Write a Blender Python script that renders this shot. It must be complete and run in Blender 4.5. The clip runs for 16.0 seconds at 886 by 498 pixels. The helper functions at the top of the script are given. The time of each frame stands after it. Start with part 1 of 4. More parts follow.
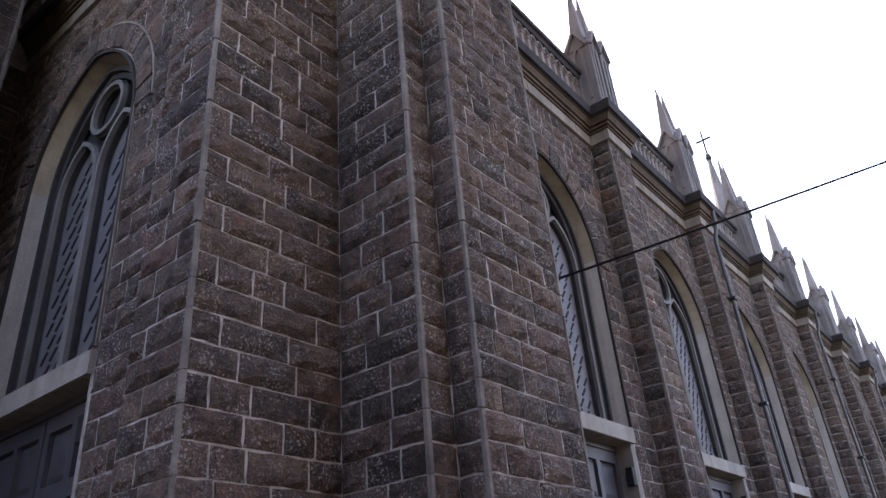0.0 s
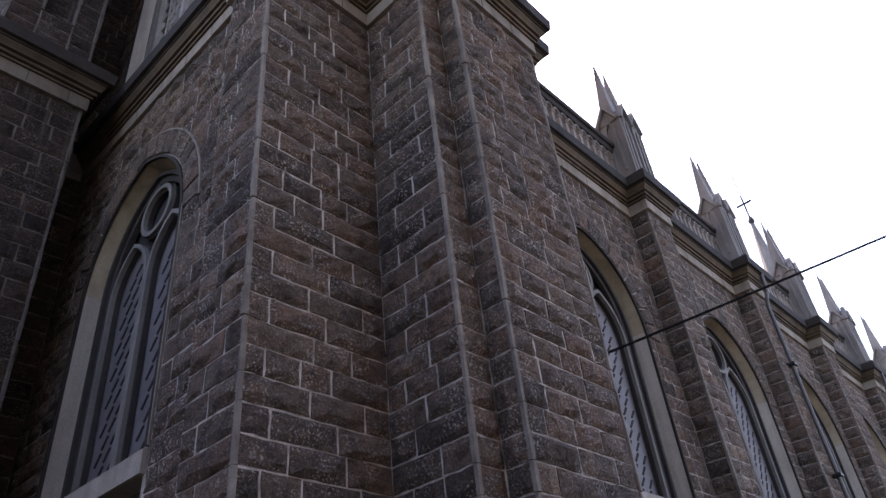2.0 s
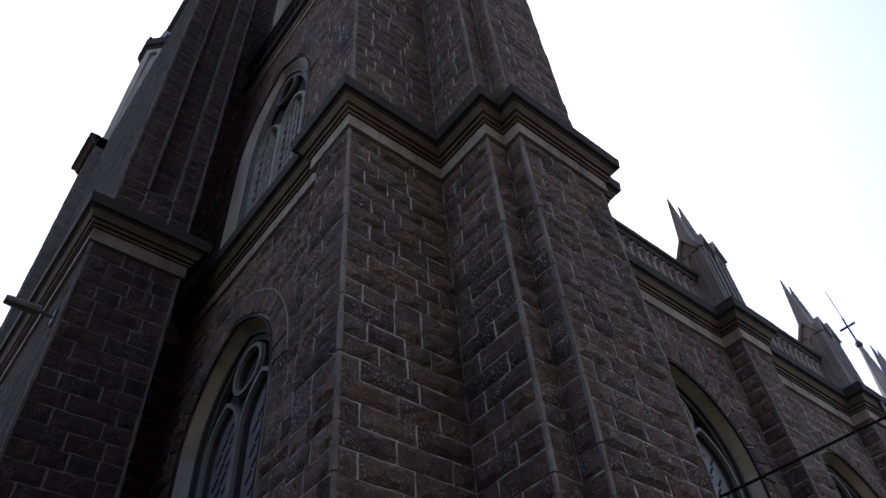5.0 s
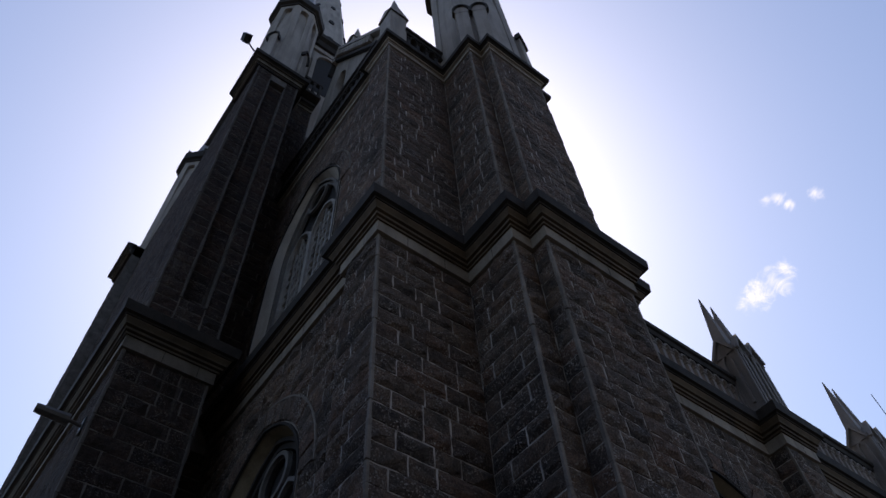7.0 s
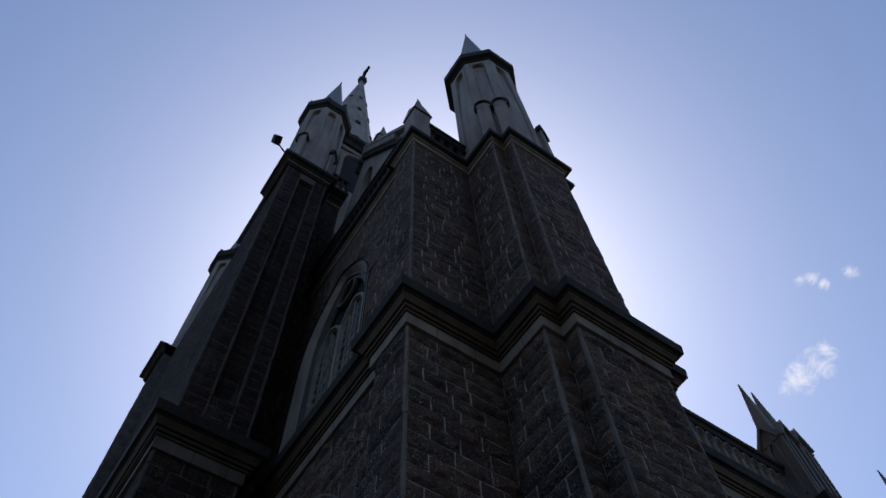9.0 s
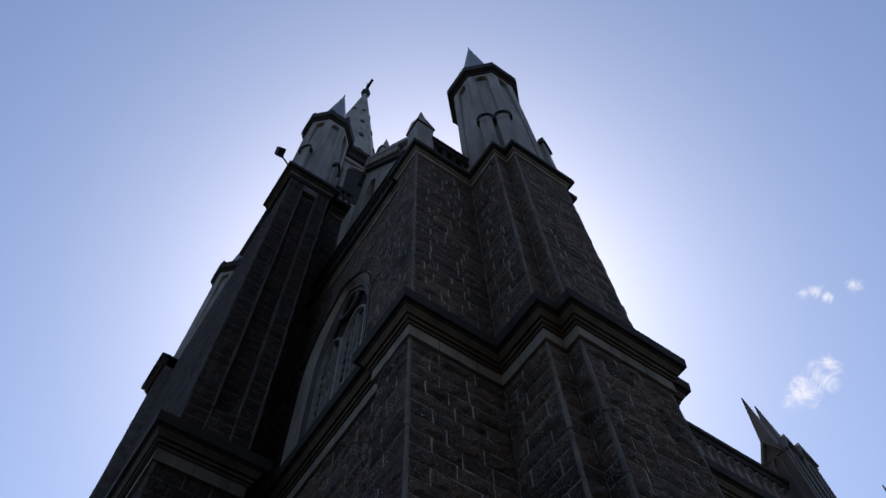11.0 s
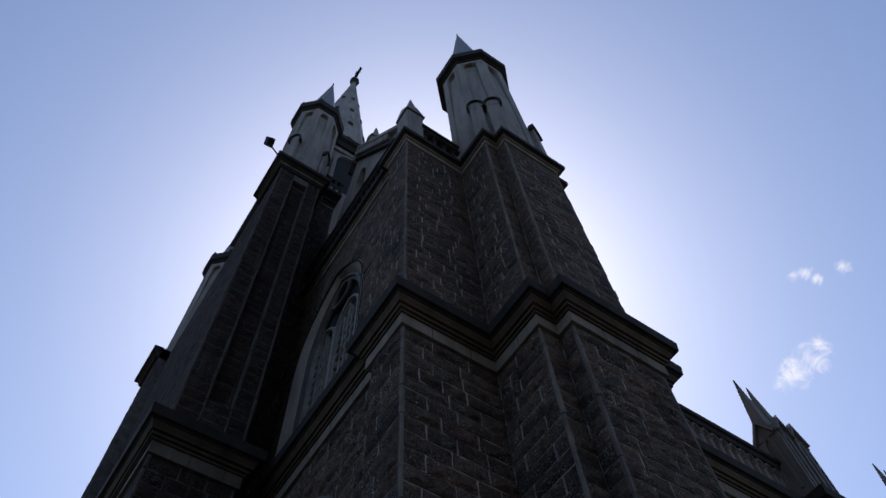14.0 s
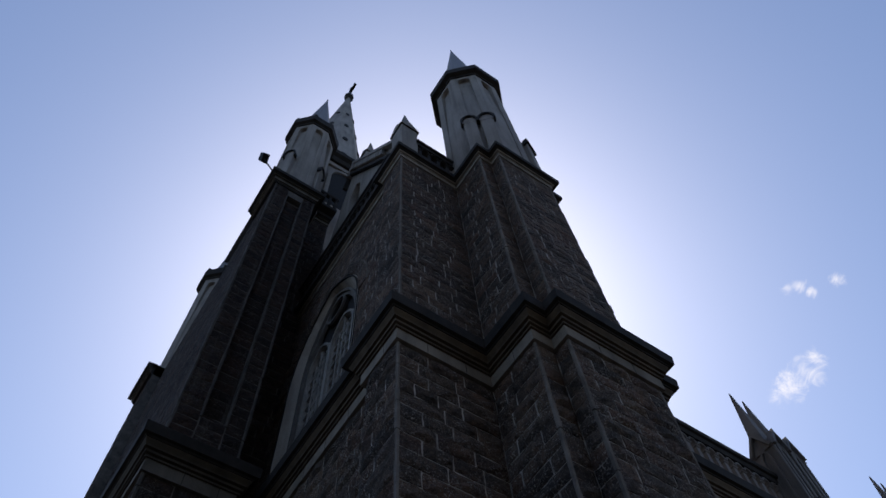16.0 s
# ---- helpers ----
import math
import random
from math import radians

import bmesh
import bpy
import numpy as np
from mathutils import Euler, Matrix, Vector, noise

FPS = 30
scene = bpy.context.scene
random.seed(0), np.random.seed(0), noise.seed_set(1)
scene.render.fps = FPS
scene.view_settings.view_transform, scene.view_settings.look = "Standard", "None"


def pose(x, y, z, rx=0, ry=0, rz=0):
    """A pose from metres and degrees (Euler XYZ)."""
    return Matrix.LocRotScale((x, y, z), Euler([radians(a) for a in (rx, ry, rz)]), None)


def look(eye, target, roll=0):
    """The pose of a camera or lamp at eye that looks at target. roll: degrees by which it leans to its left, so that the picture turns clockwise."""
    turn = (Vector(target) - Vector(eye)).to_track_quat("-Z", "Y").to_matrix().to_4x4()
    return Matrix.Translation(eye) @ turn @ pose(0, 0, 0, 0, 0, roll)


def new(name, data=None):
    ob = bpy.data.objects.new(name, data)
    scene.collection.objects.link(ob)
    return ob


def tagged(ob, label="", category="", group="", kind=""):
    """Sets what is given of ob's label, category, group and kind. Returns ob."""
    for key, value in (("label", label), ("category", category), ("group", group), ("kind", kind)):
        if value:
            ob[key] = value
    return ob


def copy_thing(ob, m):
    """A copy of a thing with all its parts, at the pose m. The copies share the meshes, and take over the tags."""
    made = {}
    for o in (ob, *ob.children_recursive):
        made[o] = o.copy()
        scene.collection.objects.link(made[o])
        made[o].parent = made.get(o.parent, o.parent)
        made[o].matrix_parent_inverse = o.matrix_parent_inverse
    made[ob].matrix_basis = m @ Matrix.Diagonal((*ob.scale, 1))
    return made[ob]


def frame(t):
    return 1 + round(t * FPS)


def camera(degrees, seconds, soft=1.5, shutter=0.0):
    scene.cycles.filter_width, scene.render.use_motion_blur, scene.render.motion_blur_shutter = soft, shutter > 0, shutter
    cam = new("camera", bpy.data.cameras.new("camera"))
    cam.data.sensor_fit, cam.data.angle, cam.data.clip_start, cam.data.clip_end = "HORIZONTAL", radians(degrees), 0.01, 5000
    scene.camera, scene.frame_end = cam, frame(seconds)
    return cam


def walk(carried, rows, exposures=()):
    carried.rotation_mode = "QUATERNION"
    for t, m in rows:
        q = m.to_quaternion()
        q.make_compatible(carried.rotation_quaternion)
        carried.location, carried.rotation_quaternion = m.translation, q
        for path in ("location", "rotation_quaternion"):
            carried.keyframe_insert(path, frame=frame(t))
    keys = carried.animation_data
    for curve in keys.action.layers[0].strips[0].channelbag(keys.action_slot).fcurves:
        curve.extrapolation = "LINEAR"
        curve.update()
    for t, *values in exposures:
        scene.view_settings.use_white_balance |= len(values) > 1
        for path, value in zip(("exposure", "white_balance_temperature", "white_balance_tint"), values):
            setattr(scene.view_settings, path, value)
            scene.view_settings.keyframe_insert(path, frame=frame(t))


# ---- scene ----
EXPO = [(0.0, 2.88, 8500, 27), (2.0, 2.62, 8500, 27), (4.2, 1.98, 8300, 25), (6.5, 0.66, 7550, 18), (7.5, 0.40, 7150, 15), (9.0, 0.07, 6600, 13), (11.5, 0.22, 6750, 13), (16.0, 0.22, 6750, 13)]
cam = camera(63.14, 16.0)
EYE = (0.0, 0.0, 1.6)
walk(cam, [
    (0.0, pose(*EYE, 118.53, 4.44, -50.71)),
    (0.5, pose(*EYE, 119.54, 4.72, -49.63)),
    (1.0, pose(*EYE, 121.50, 5.08, -48.54)),
    (1.5, pose(*EYE, 123.28, 5.31, -47.43)),
    (2.0, pose(*EYE, 125.35, 5.47, -46.09)),
    (2.5, pose(*EYE, 127.05, 5.30, -45.05)),
    (3.0, pose(*EYE, 128.83, 5.28, -43.88)),
    (3.5, pose(*EYE, 130.62, 5.49, -43.50)),
    (4.0, pose(*EYE, 132.97, 5.03, -41.73)),
    (6.5, pose(*EYE, 143.52, 2.90, -37.05)),
    (7.0, pose(*EYE, 145.72, 2.62, -36.85)),
    (7.5, pose(*EYE, 147.96, 2.53, -36.57)),
    (8.0, pose(*EYE, 150.36, 2.44, -36.16)),
    (8.5, pose(*EYE, 151.95, 2.26, -35.45)),
    (9.0, pose(*EYE, 152.98, 1.57, -34.23)),
    (11.5, pose(*EYE, 153.97, 1.32, -34.29)),
    (12.0, pose(*EYE, 153.68, 1.58, -34.20)),
    (12.5, pose(*EYE, 153.82, 1.81, -33.17)),
    (13.0, pose(*EYE, 154.21, 2.14, -33.03)),
    (13.5, pose(*EYE, 153.28, 2.25, -33.75)),
    (14.0, pose(*EYE, 153.01, 2.31, -33.77)),
    (14.5, pose(*EYE, 153.70, 2.43, -34.08)),
    (15.0, pose(*EYE, 154.01, 2.49, -33.97)),
    (15.5, pose(*EYE, 154.08, 2.68, -33.94)),
    (16.0, pose(*EYE, 154.19, 2.80, -33.70))],
    exposures=EXPO)

# ---------------------------------------------------------------- world and sun
SUN_AZ, SUN_EL = 55.0, 57.0      # compass of the plan: degrees from +X towards +Y
world = bpy.data.worlds.new("world")
scene.world = world
world.use_nodes = True
wn, wl = world.node_tree.nodes, world.node_tree.links
wn.clear()
sky = wn.new("ShaderNodeTexSky")
sky.sky_type, sky.sun_disc = "NISHITA", False
sky.sun_elevation, sky.sun_rotation = radians(SUN_EL), radians(90 - SUN_AZ)
sky.air_density, sky.dust_density, sky.ozone_density = 1.0, 1.0, 5.0
bg = wn.new("ShaderNodeBackground")
bg.inputs["Strength"].default_value = 0.15
out = wn.new("ShaderNodeOutputWorld")
# small fair-weather clouds, low in the sky beyond the nave
wispy = wn.new("ShaderNodeTexNoise")
wispy.inputs["Scale"].default_value, wispy.inputs["Detail"].default_value, wispy.inputs["Roughness"].default_value = 34.0, 10.0, 0.68
wispy.inputs["Distortion"].default_value = 0.7
wtc = wn.new("ShaderNodeTexCoord")
wl.new(wtc.outputs["Generated"], wispy.inputs["Vector"])
cover = None
for az, el, size, amount in ((16.4, 44.8, 0.030, 0.85), (15.2, 44.7, 0.030, 0.95), (13.4, 45.0, 0.030, 0.9), (12.3, 45.2, 0.024, 0.85), (9.3, 50.2, 0.017, 0.85),
                             (8.3, 49.8, 0.020, 0.95), (7.9, 49.1, 0.015, 0.8), (5.2, 48.5, 0.015, 0.75)):
    spot = (math.cos(radians(az)) * math.cos(radians(el)), math.sin(radians(az)) * math.cos(radians(el)), math.sin(radians(el)))
    dist = wn.new("ShaderNodeVectorMath")
    dist.operation = "DISTANCE"
    wl.new(wtc.outputs["Generated"], dist.inputs[0])
    dist.inputs[1].default_value = spot
    near = wn.new("ShaderNodeMapRange")
    near.inputs["From Min"].default_value, near.inputs["From Max"].default_value = size, 0.0
    near.inputs["To Min"].default_value, near.inputs["To Max"].default_value = 0.0, amount
    wl.new(dist.outputs["Value"], near.inputs["Value"])
    if cover is None:
        cover = near.outputs[0]
    else:
        mx = wn.new("ShaderNodeMath")
        mx.operation = "MAXIMUM"
        wl.new(cover, mx.inputs[0]), wl.new(near.outputs[0], mx.inputs[1])
        cover = mx.outputs[0]
edge = wn.new("ShaderNodeMath")
edge.operation = "MULTIPLY_ADD"
wl.new(wispy.outputs["Fac"], edge.inputs[0])
edge.inputs[1].default_value = 2.3
wl.new(cover, edge.inputs[2])
thick = wn.new("ShaderNodeMapRange")
thick.interpolation_type = "SMOOTHSTEP"
thick.inputs["From Min"].default_value, thick.inputs["From Max"].default_value = 1.42, 2.3
thick.inputs["To Max"].default_value = 0.85
wl.new(edge.outputs[0], thick.inputs["Value"])
gate = wn.new("ShaderNodeMath")
gate.operation = "MULTIPLY"
soft_edge = wn.new("ShaderNodeMapRange")
soft_edge.inputs["From Max"].default_value = 0.25
wl.new(cover, soft_edge.inputs["Value"])
wl.new(thick.outputs[0], gate.inputs[0]), wl.new(soft_edge.outputs[0], gate.inputs[1])
cloud = wn.new("ShaderNodeMix")
cloud.data_type = "RGBA"
cloud.inputs["B"].default_value = (6.0, 6.0, 6.3, 1)
wl.new(gate.outputs[0], cloud.inputs["Factor"])
wl.new(sky.outputs[0], cloud.inputs["A"])
wl.new(cloud.outputs["Result"], bg.inputs["Color"])
wl.new(bg.outputs[0], out.inputs["Surface"])

sun = new("sun", bpy.data.lights.new("sun", "SUN"))
sun.data.energy, sun.data.angle, sun.data.color = 2.5, radians(0.5), (1.0, 0.95, 0.87)
sd = Vector((math.cos(radians(SUN_AZ)) * math.cos(radians(SUN_EL)), math.sin(radians(SUN_AZ)) * math.cos(radians(SUN_EL)), math.sin(radians(SUN_EL))))
sun.matrix_world = look(tuple(sd * 60), (0, 0, 0))


# ---------------------------------------------------------------- materials
def nodes_of(name):
    m = bpy.data.materials.new(name)
    m.use_nodes = True
    n, l = m.node_tree.nodes, m.node_tree.links
    return m, n, l, n["Principled BSDF"]


def ramp(n, l, fac, stops):
    r = n.new("ShaderNodeValToRGB")
    e = r.color_ramp.elements
    while len(e) < len(stops):
        e.new(0.5)
    for k, (p, c) in zip(e, stops):
        k.position, k.color = p, (*c, 1)
    l.new(fac, r.inputs["Fac"])
    return r.outputs["Color"]


def noise_of(n, l, scale, detail=4, rough=0.6, space="Object", shift=None, dist=0.0):
    tc = n.new("ShaderNodeTexCoord")
    if space == "World":
        v = n.new("ShaderNodeNewGeometry").outputs["Position"]
    else:
        v = tc.outputs["Object"]
    if shift is not None:
        add = n.new("ShaderNodeVectorMath")
        add.operation = "ADD"
        l.new(v, add.inputs[0])
        l.new(shift, add.inputs[1])
        v = add.outputs[0]
    t = n.new("ShaderNodeTexNoise")
    t.inputs["Scale"].default_value, t.inputs["Detail"].default_value = scale, detail
    t.inputs["Roughness"].default_value, t.inputs["Distortion"].default_value = rough, dist
    l.new(v, t.inputs["Vector"])
    return t.outputs["Fac"]


def mixed(n, l, fac, a, b, mode="MIX"):
    m = n.new("ShaderNodeMix")
    m.data_type, m.blend_type = "RGBA", mode
    for sock, val in ((m.inputs["Factor"], fac), (m.inputs["A"], a), (m.inputs["B"], b)):
        if isinstance(val, (int, float)):
            sock.default_value = val
        elif isinstance(val, tuple):
            sock.default_value = (*val, 1)
        else:
            l.new(val, sock)
    return m.outputs["Result"]


def bumped(n, l, bsdf, heights, strength=0.5, distance=0.01):
    total = None
    for h, k in heights:
        mu = n.new("ShaderNodeMath")
        mu.operation = "MULTIPLY"
        l.new(h, mu.inputs[0])
        mu.inputs[1].default_value = k
        if total is None:
            total = mu.outputs[0]
        else:
            ad = n.new("ShaderNodeMath")
            l.new(total, ad.inputs[0])
            l.new(mu.outputs[0], ad.inputs[1])
            total = ad.outputs[0]
    b = n.new("ShaderNodeBump")
    b.inputs["Strength"].default_value, b.inputs["Distance"].default_value = strength, distance
    l.new(total, b.inputs["Height"])
    l.new(b.outputs[0], bsdf.inputs["Normal"])


def granite(name, darken=0.0):
    """Rock-faced granite in varied greys; the second value darkens it for soot and painted-in shade, with pale lime
    runs down it.
    """
    m, n, l, p = nodes_of(name)
    oi = n.new("ShaderNodeObjectInfo").outputs["Random"]
    isl = n.new("ShaderNodeNewGeometry").outputs["Random Per Island"]
    ad = n.new("ShaderNodeMath")
    l.new(oi, ad.inputs[0]), l.new(isl, ad.inputs[1])
    fr = n.new("ShaderNodeMath")
    fr.operation = "FRACT"
    l.new(ad.outputs[0], fr.inputs[0])
    rnd = fr.outputs[0]
    tone = ramp(n, l, rnd, [(0.0, (0.057, 0.046, 0.041)), (0.22, (0.092, 0.073, 0.062)), (0.45, (0.118, 0.089, 0.074)),
                            (0.65, (0.121, 0.081, 0.064)), (0.82, (0.074, 0.058, 0.051)), (1.0, (0.145, 0.107, 0.084))])
    # crystals: pale grains and dark pits
    grain = noise_of(n, l, 75, 3, 0.75, "World")
    g = ramp(n, l, grain, [(0.28, (0.35, 0.35, 0.36)), (0.42, (0.82, 0.82, 0.82)), (0.55, (1.05, 1.05, 1.05)), (0.72, (2.0, 1.98, 1.95))])
    c = mixed(n, l, 1.0, tone, g, "MULTIPLY")
    pits = ramp(n, l, noise_of(n, l, 22, 5, 0.7, "World", dist=1.2), [(0.30, (0.42, 0.42, 0.43)), (0.44, (1, 1, 1)), (0.62, (1.12, 1.1, 1.07)), (0.75, (1.55, 1.5, 1.45))])
    c = mixed(n, l, 1.0, c, pits, "MULTIPLY")
    big = noise_of(n, l, 0.7, 5, 0.65, "World")
    c = mixed(n, l, 1.0, c, ramp(n, l, big, [(0.3, (0.70, 0.70, 0.72)), (0.5, (1, 1, 1)), (0.7, (1.20, 1.13, 1.06))]), "MULTIPLY")
    # pale lichen flecks, in drifts
    fleck = ramp(n, l, noise_of(n, l, 48, 2, 0.5, "World"), [(0.57, (0, 0, 0)), (0.63, (1, 1, 1))])
    where = ramp(n, l, noise_of(n, l, 2.6, 3, 0.6, "World"), [(0.40, (0, 0, 0)), (0.60, (0.9, 0.9, 0.9))])
    c = mixed(n, l, mixed(n, l, 1.0, fleck, where, "MULTIPLY"), c, (0.33, 0.31, 0.29))
    # darker and rustier blotches within a block
    blot = noise_of(n, l, 7, 4, 0.6, "World")
    c = mixed(n, l, 1.0, c, ramp(n, l, blot, [(0.32, (0.60, 0.60, 0.62)), (0.5, (1, 1, 1)), (0.68, (1.27, 1.15, 1.06))]), "MULTIPLY")
    # darker copy: soot and the tower's shade in one multiply, then pale runs
    if darken:
        c = mixed(n, l, darken, c, mixed(n, l, 1.0, c, (0.36, 0.345, 0.35), "MULTIPLY"))
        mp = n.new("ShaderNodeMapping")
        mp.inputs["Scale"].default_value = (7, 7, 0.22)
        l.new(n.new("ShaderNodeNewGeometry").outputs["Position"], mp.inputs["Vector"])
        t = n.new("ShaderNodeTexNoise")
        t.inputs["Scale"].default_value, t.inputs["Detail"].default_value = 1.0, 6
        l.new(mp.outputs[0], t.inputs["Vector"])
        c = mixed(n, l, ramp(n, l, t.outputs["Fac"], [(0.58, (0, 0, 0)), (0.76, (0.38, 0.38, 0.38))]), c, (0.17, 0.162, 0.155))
    l.new(c, p.inputs["Base Color"])
    p.inputs["Roughness"].default_value, p.inputs["Specular IOR Level"].default_value = 0.92, 0.2
    bumped(n, l, p, [(noise_of(n, l, 11, 6, 0.7, "World", dist=0.6), 1.0), (noise_of(n, l, 34, 4, 0.7, "World", dist=1.0), 0.35), (grain, 0.18)], 1.0, 0.06)
    return m


def plaster(name, a, b, streak=0.5, rough=0.85, scale=1.6, bump=0.3, stain=(0.35, 0.33, 0.30)):
    m, n, l, p = nodes_of(name)
    big = noise_of(n, l, scale, 6, 0.65, "World", dist=0.4)
    c = ramp(n, l, big, [(0.3, a), (0.7, b)])
    fine = noise_of(n, l, 45, 3, 0.6, "World")
    c = mixed(n, l, 1.0, c, ramp(n, l, fine, [(0.3, (0.86, 0.86, 0.86)), (0.7, (1.1, 1.1, 1.1))]), "MULTIPLY")
    # rain streaks, long in z
    g = n.new("ShaderNodeNewGeometry")
    mp = n.new("ShaderNodeMapping")
    mp.inputs["Scale"].default_value = (5, 5, 0.35)
    l.new(g.outputs["Position"], mp.inputs["Vector"])
    t = n.new("ShaderNodeTexNoise")
    t.inputs["Scale"].default_value, t.inputs["Detail"].default_value = 1.0, 5
    l.new(mp.outputs[0], t.inputs["Vector"])
    s = ramp(n, l, t.outputs["Fac"], [(0.45, (1, 1, 1)), (0.75, stain)])
    c = mixed(n, l, streak, c, mixed(n, l, 1.0, c, s, "MULTIPLY"))
    l.new(c, p.inputs["Base Color"])
    p.inputs["Roughness"].default_value, p.inputs["Specular IOR Level"].default_value = rough, 0.3
    bumped(n, l, p, [(fine, 0.5), (noise_of(n, l, 9, 4, 0.6, "World"), 1.0)], bump, 0.01)
    return m


def plain(name, col, rough=0.5, metal=0.0, vary=0.25, scale=12):
    m, n, l, p = nodes_of(name)
    k = noise_of(n, l, scale, 4, 0.6, "World")
    lo, hi = tuple(c * (1 - vary) for c in col), tuple(min(1, c * (1 + vary)) for c in col)
    l.new(ramp(n, l, k, [(0.3, lo), (0.7, hi)]), p.inputs["Base Color"])
    p.inputs["Roughness"].default_value, p.inputs["Metallic"].default_value = rough, metal
    bumped(n, l, p, [(k, 1.0)], 0.15, 0.004)
    return m


GRANITE = granite("granite_ashlar")
# tower stone, its shade and soot both put into the colour
SHADED_SOOTY = granite("sooty_shaded_granite", 1.0)
MORTAR = plaster("mortar", (0.15, 0.133, 0.122), (0.52, 0.47, 0.43), 0.4, 0.95, 5.0, 0.8)
# mortar and bead of the tower, darkened copies that hold its shade in the colour
SHADED_MORTAR = plaster("shaded_dark_mortar", (0.055, 0.05, 0.047), (0.15, 0.137, 0.127), 0.5, 0.95, 4.0, 0.8)
SHADED_BEAD = plaster("shaded_dark_cement_bead", (0.045, 0.041, 0.038), (0.105, 0.095, 0.088), 0.5, 0.95, 3.0, 0.5)
PALE = plaster("pale_lattice_paint", (0.20, 0.193, 0.186), (0.33, 0.32, 0.305), 0.4, 0.7, 3.0, 0.2)
BEAD = plaster("pale_cement_bead", (0.095, 0.082, 0.073), (0.225, 0.197, 0.174), 0.5, 0.95, 3.5, 0.9)
CORNICE = plaster("ochre_cement", (0.050, 0.036, 0.024), (0.105, 0.076, 0.050), 0.6, 0.85, 1.1, 0.3)
FRIEZE = plaster("pale_limestone", (0.145, 0.124, 0.10), (0.27, 0.235, 0.195), 0.55, 0.85, 1.0, 0.25)
# frieze and cornice tones lowered for the buttress and the tower side
DARK_FRIEZE = plaster("darker_limestone", (0.075, 0.066, 0.055), (0.16, 0.142, 0.12), 0.55, 0.85, 1.4, 0.3)
DARK_CORNICE = plaster("darker_ochre_cement", (0.034, 0.028, 0.021), (0.078, 0.060, 0.041), 0.6, 0.85, 1.4, 0.3)
SOOT = plaster("weathered_drip_stone", (0.014, 0.012, 0.011), (0.036, 0.031, 0.028), 0.5, 0.9, 2.2, 0.4)
GREY = plaster("grey_painted_cement", (0.115, 0.106, 0.102), (0.21, 0.196, 0.188), 0.6, 0.8, 0.8, 0.2)
TURRET = plaster("light_turret_cement", (0.205, 0.184, 0.166), (0.32, 0.29, 0.262), 0.6, 0.85, 0.7, 0.2)
REVEAL = plaster("reveal_render", (0.22, 0.20, 0.175), (0.32, 0.295, 0.26), 0.5, 0.85, 1.2, 0.2)
PALE_REVEAL = plaster("pale_reveal_render", (0.33, 0.305, 0.275), (0.47, 0.44, 0.40), 0.5, 0.85, 1.2, 0.2)
SOFFIT = plaster("ochre_soffit_render", (0.18, 0.150, 0.105), (0.28, 0.238, 0.175), 0.5, 0.85, 1.6, 0.2)
FRAME = plain("dark_window_frame", (0.020, 0.018, 0.018), 0.85, 0, 0.3, 8)
TRACERY = plaster("tracery_cement", (0.11, 0.106, 0.103), (0.17, 0.163, 0.156), 0.3, 0.8, 2.5, 0.2)
LATTICE = plain("lattice_glass_block", (0.105, 0.099, 0.107), 0.5, 0, 0.25, 5)
# near-black painted on openings to give the darkness of depth not built
DARK = plain("painted_gap_dark", (0.012, 0.012, 0.014), 0.95)
DOOR = plain("dark_painted_wood", (0.05, 0.049, 0.058), 0.5, 0, 0.25, 6)
IRON = plain("black_iron", (0.02, 0.02, 0.02), 0.5, 0.6)
RUBBER = plain("black_cable", (0.006, 0.006, 0.007), 1.0)
RUBBER.node_tree.nodes["Principled BSDF"].inputs["Specular IOR Level"].default_value = 0.05
ZINC = plain("painted_pipe", (0.05, 0.046, 0.044), 0.5, 0.2)
ROOF = plain("grey_slate", (0.13, 0.13, 0.14), 0.6)
PAVE = plaster("worn_asphalt", (0.045, 0.044, 0.042), (0.085, 0.08, 0.075), 0.0, 0.95, 0.6, 0.3)
LENS = plain("lamp_glass", (0.25, 0.26, 0.28), 0.1)


# ---------------------------------------------------------------- mesh helpers
def part(name, bm, material, parent=None, label="", m=None, smooth=False):
    me = bpy.data.meshes.new(name)
    bmesh.ops.recalc_face_normals(bm, faces=bm.faces)
    bm.to_mesh(me)
    bm.free()
    me.materials.append(material)
    if smooth:
        me.shade_smooth()
    ob = new(name, me)
    if m is not None:
        ob.matrix_basis = m
    ob.parent = parent
    return tagged(ob, label)


def empty(name, m=None):
    ob = new(name)
    ob.empty_display_size = 0.2
    if m is not None:
        ob.matrix_basis = m
    return ob


def box(bm, x0, x1, y0, y1, z0, z1, bevel=0.0):
    r = bmesh.ops.create_cube(bm, size=1, matrix=Matrix.LocRotScale(((x0 + x1) / 2, (y0 + y1) / 2, (z0 + z1) / 2), None, (x1 - x0, y1 - y0, z1 - z0)))
    if bevel:
        bmesh.ops.bevel(bm, geom=list({e for v in r["verts"] for e in v.link_edges}), offset=bevel, segments=1, affect="EDGES")
    return bm


def boxed(*a, bevel=0.0):
    return box(bmesh.new(), *a, bevel=bevel)


def loft(bm, rings, caps=True, wrap=True):
    vs = [[bm.verts.new(p) for p in r] for r in rings]
    k = len(vs[0])
    for a, b in zip(vs, vs[1:]):
        for i in range(k if wrap else k - 1):
            j = (i + 1) % k
            bm.faces.new((a[i], a[j], b[j], b[i]))
    if caps and wrap:
        bm.faces.new(vs[0][::-1])
        bm.faces.new(vs[-1])
    return bm


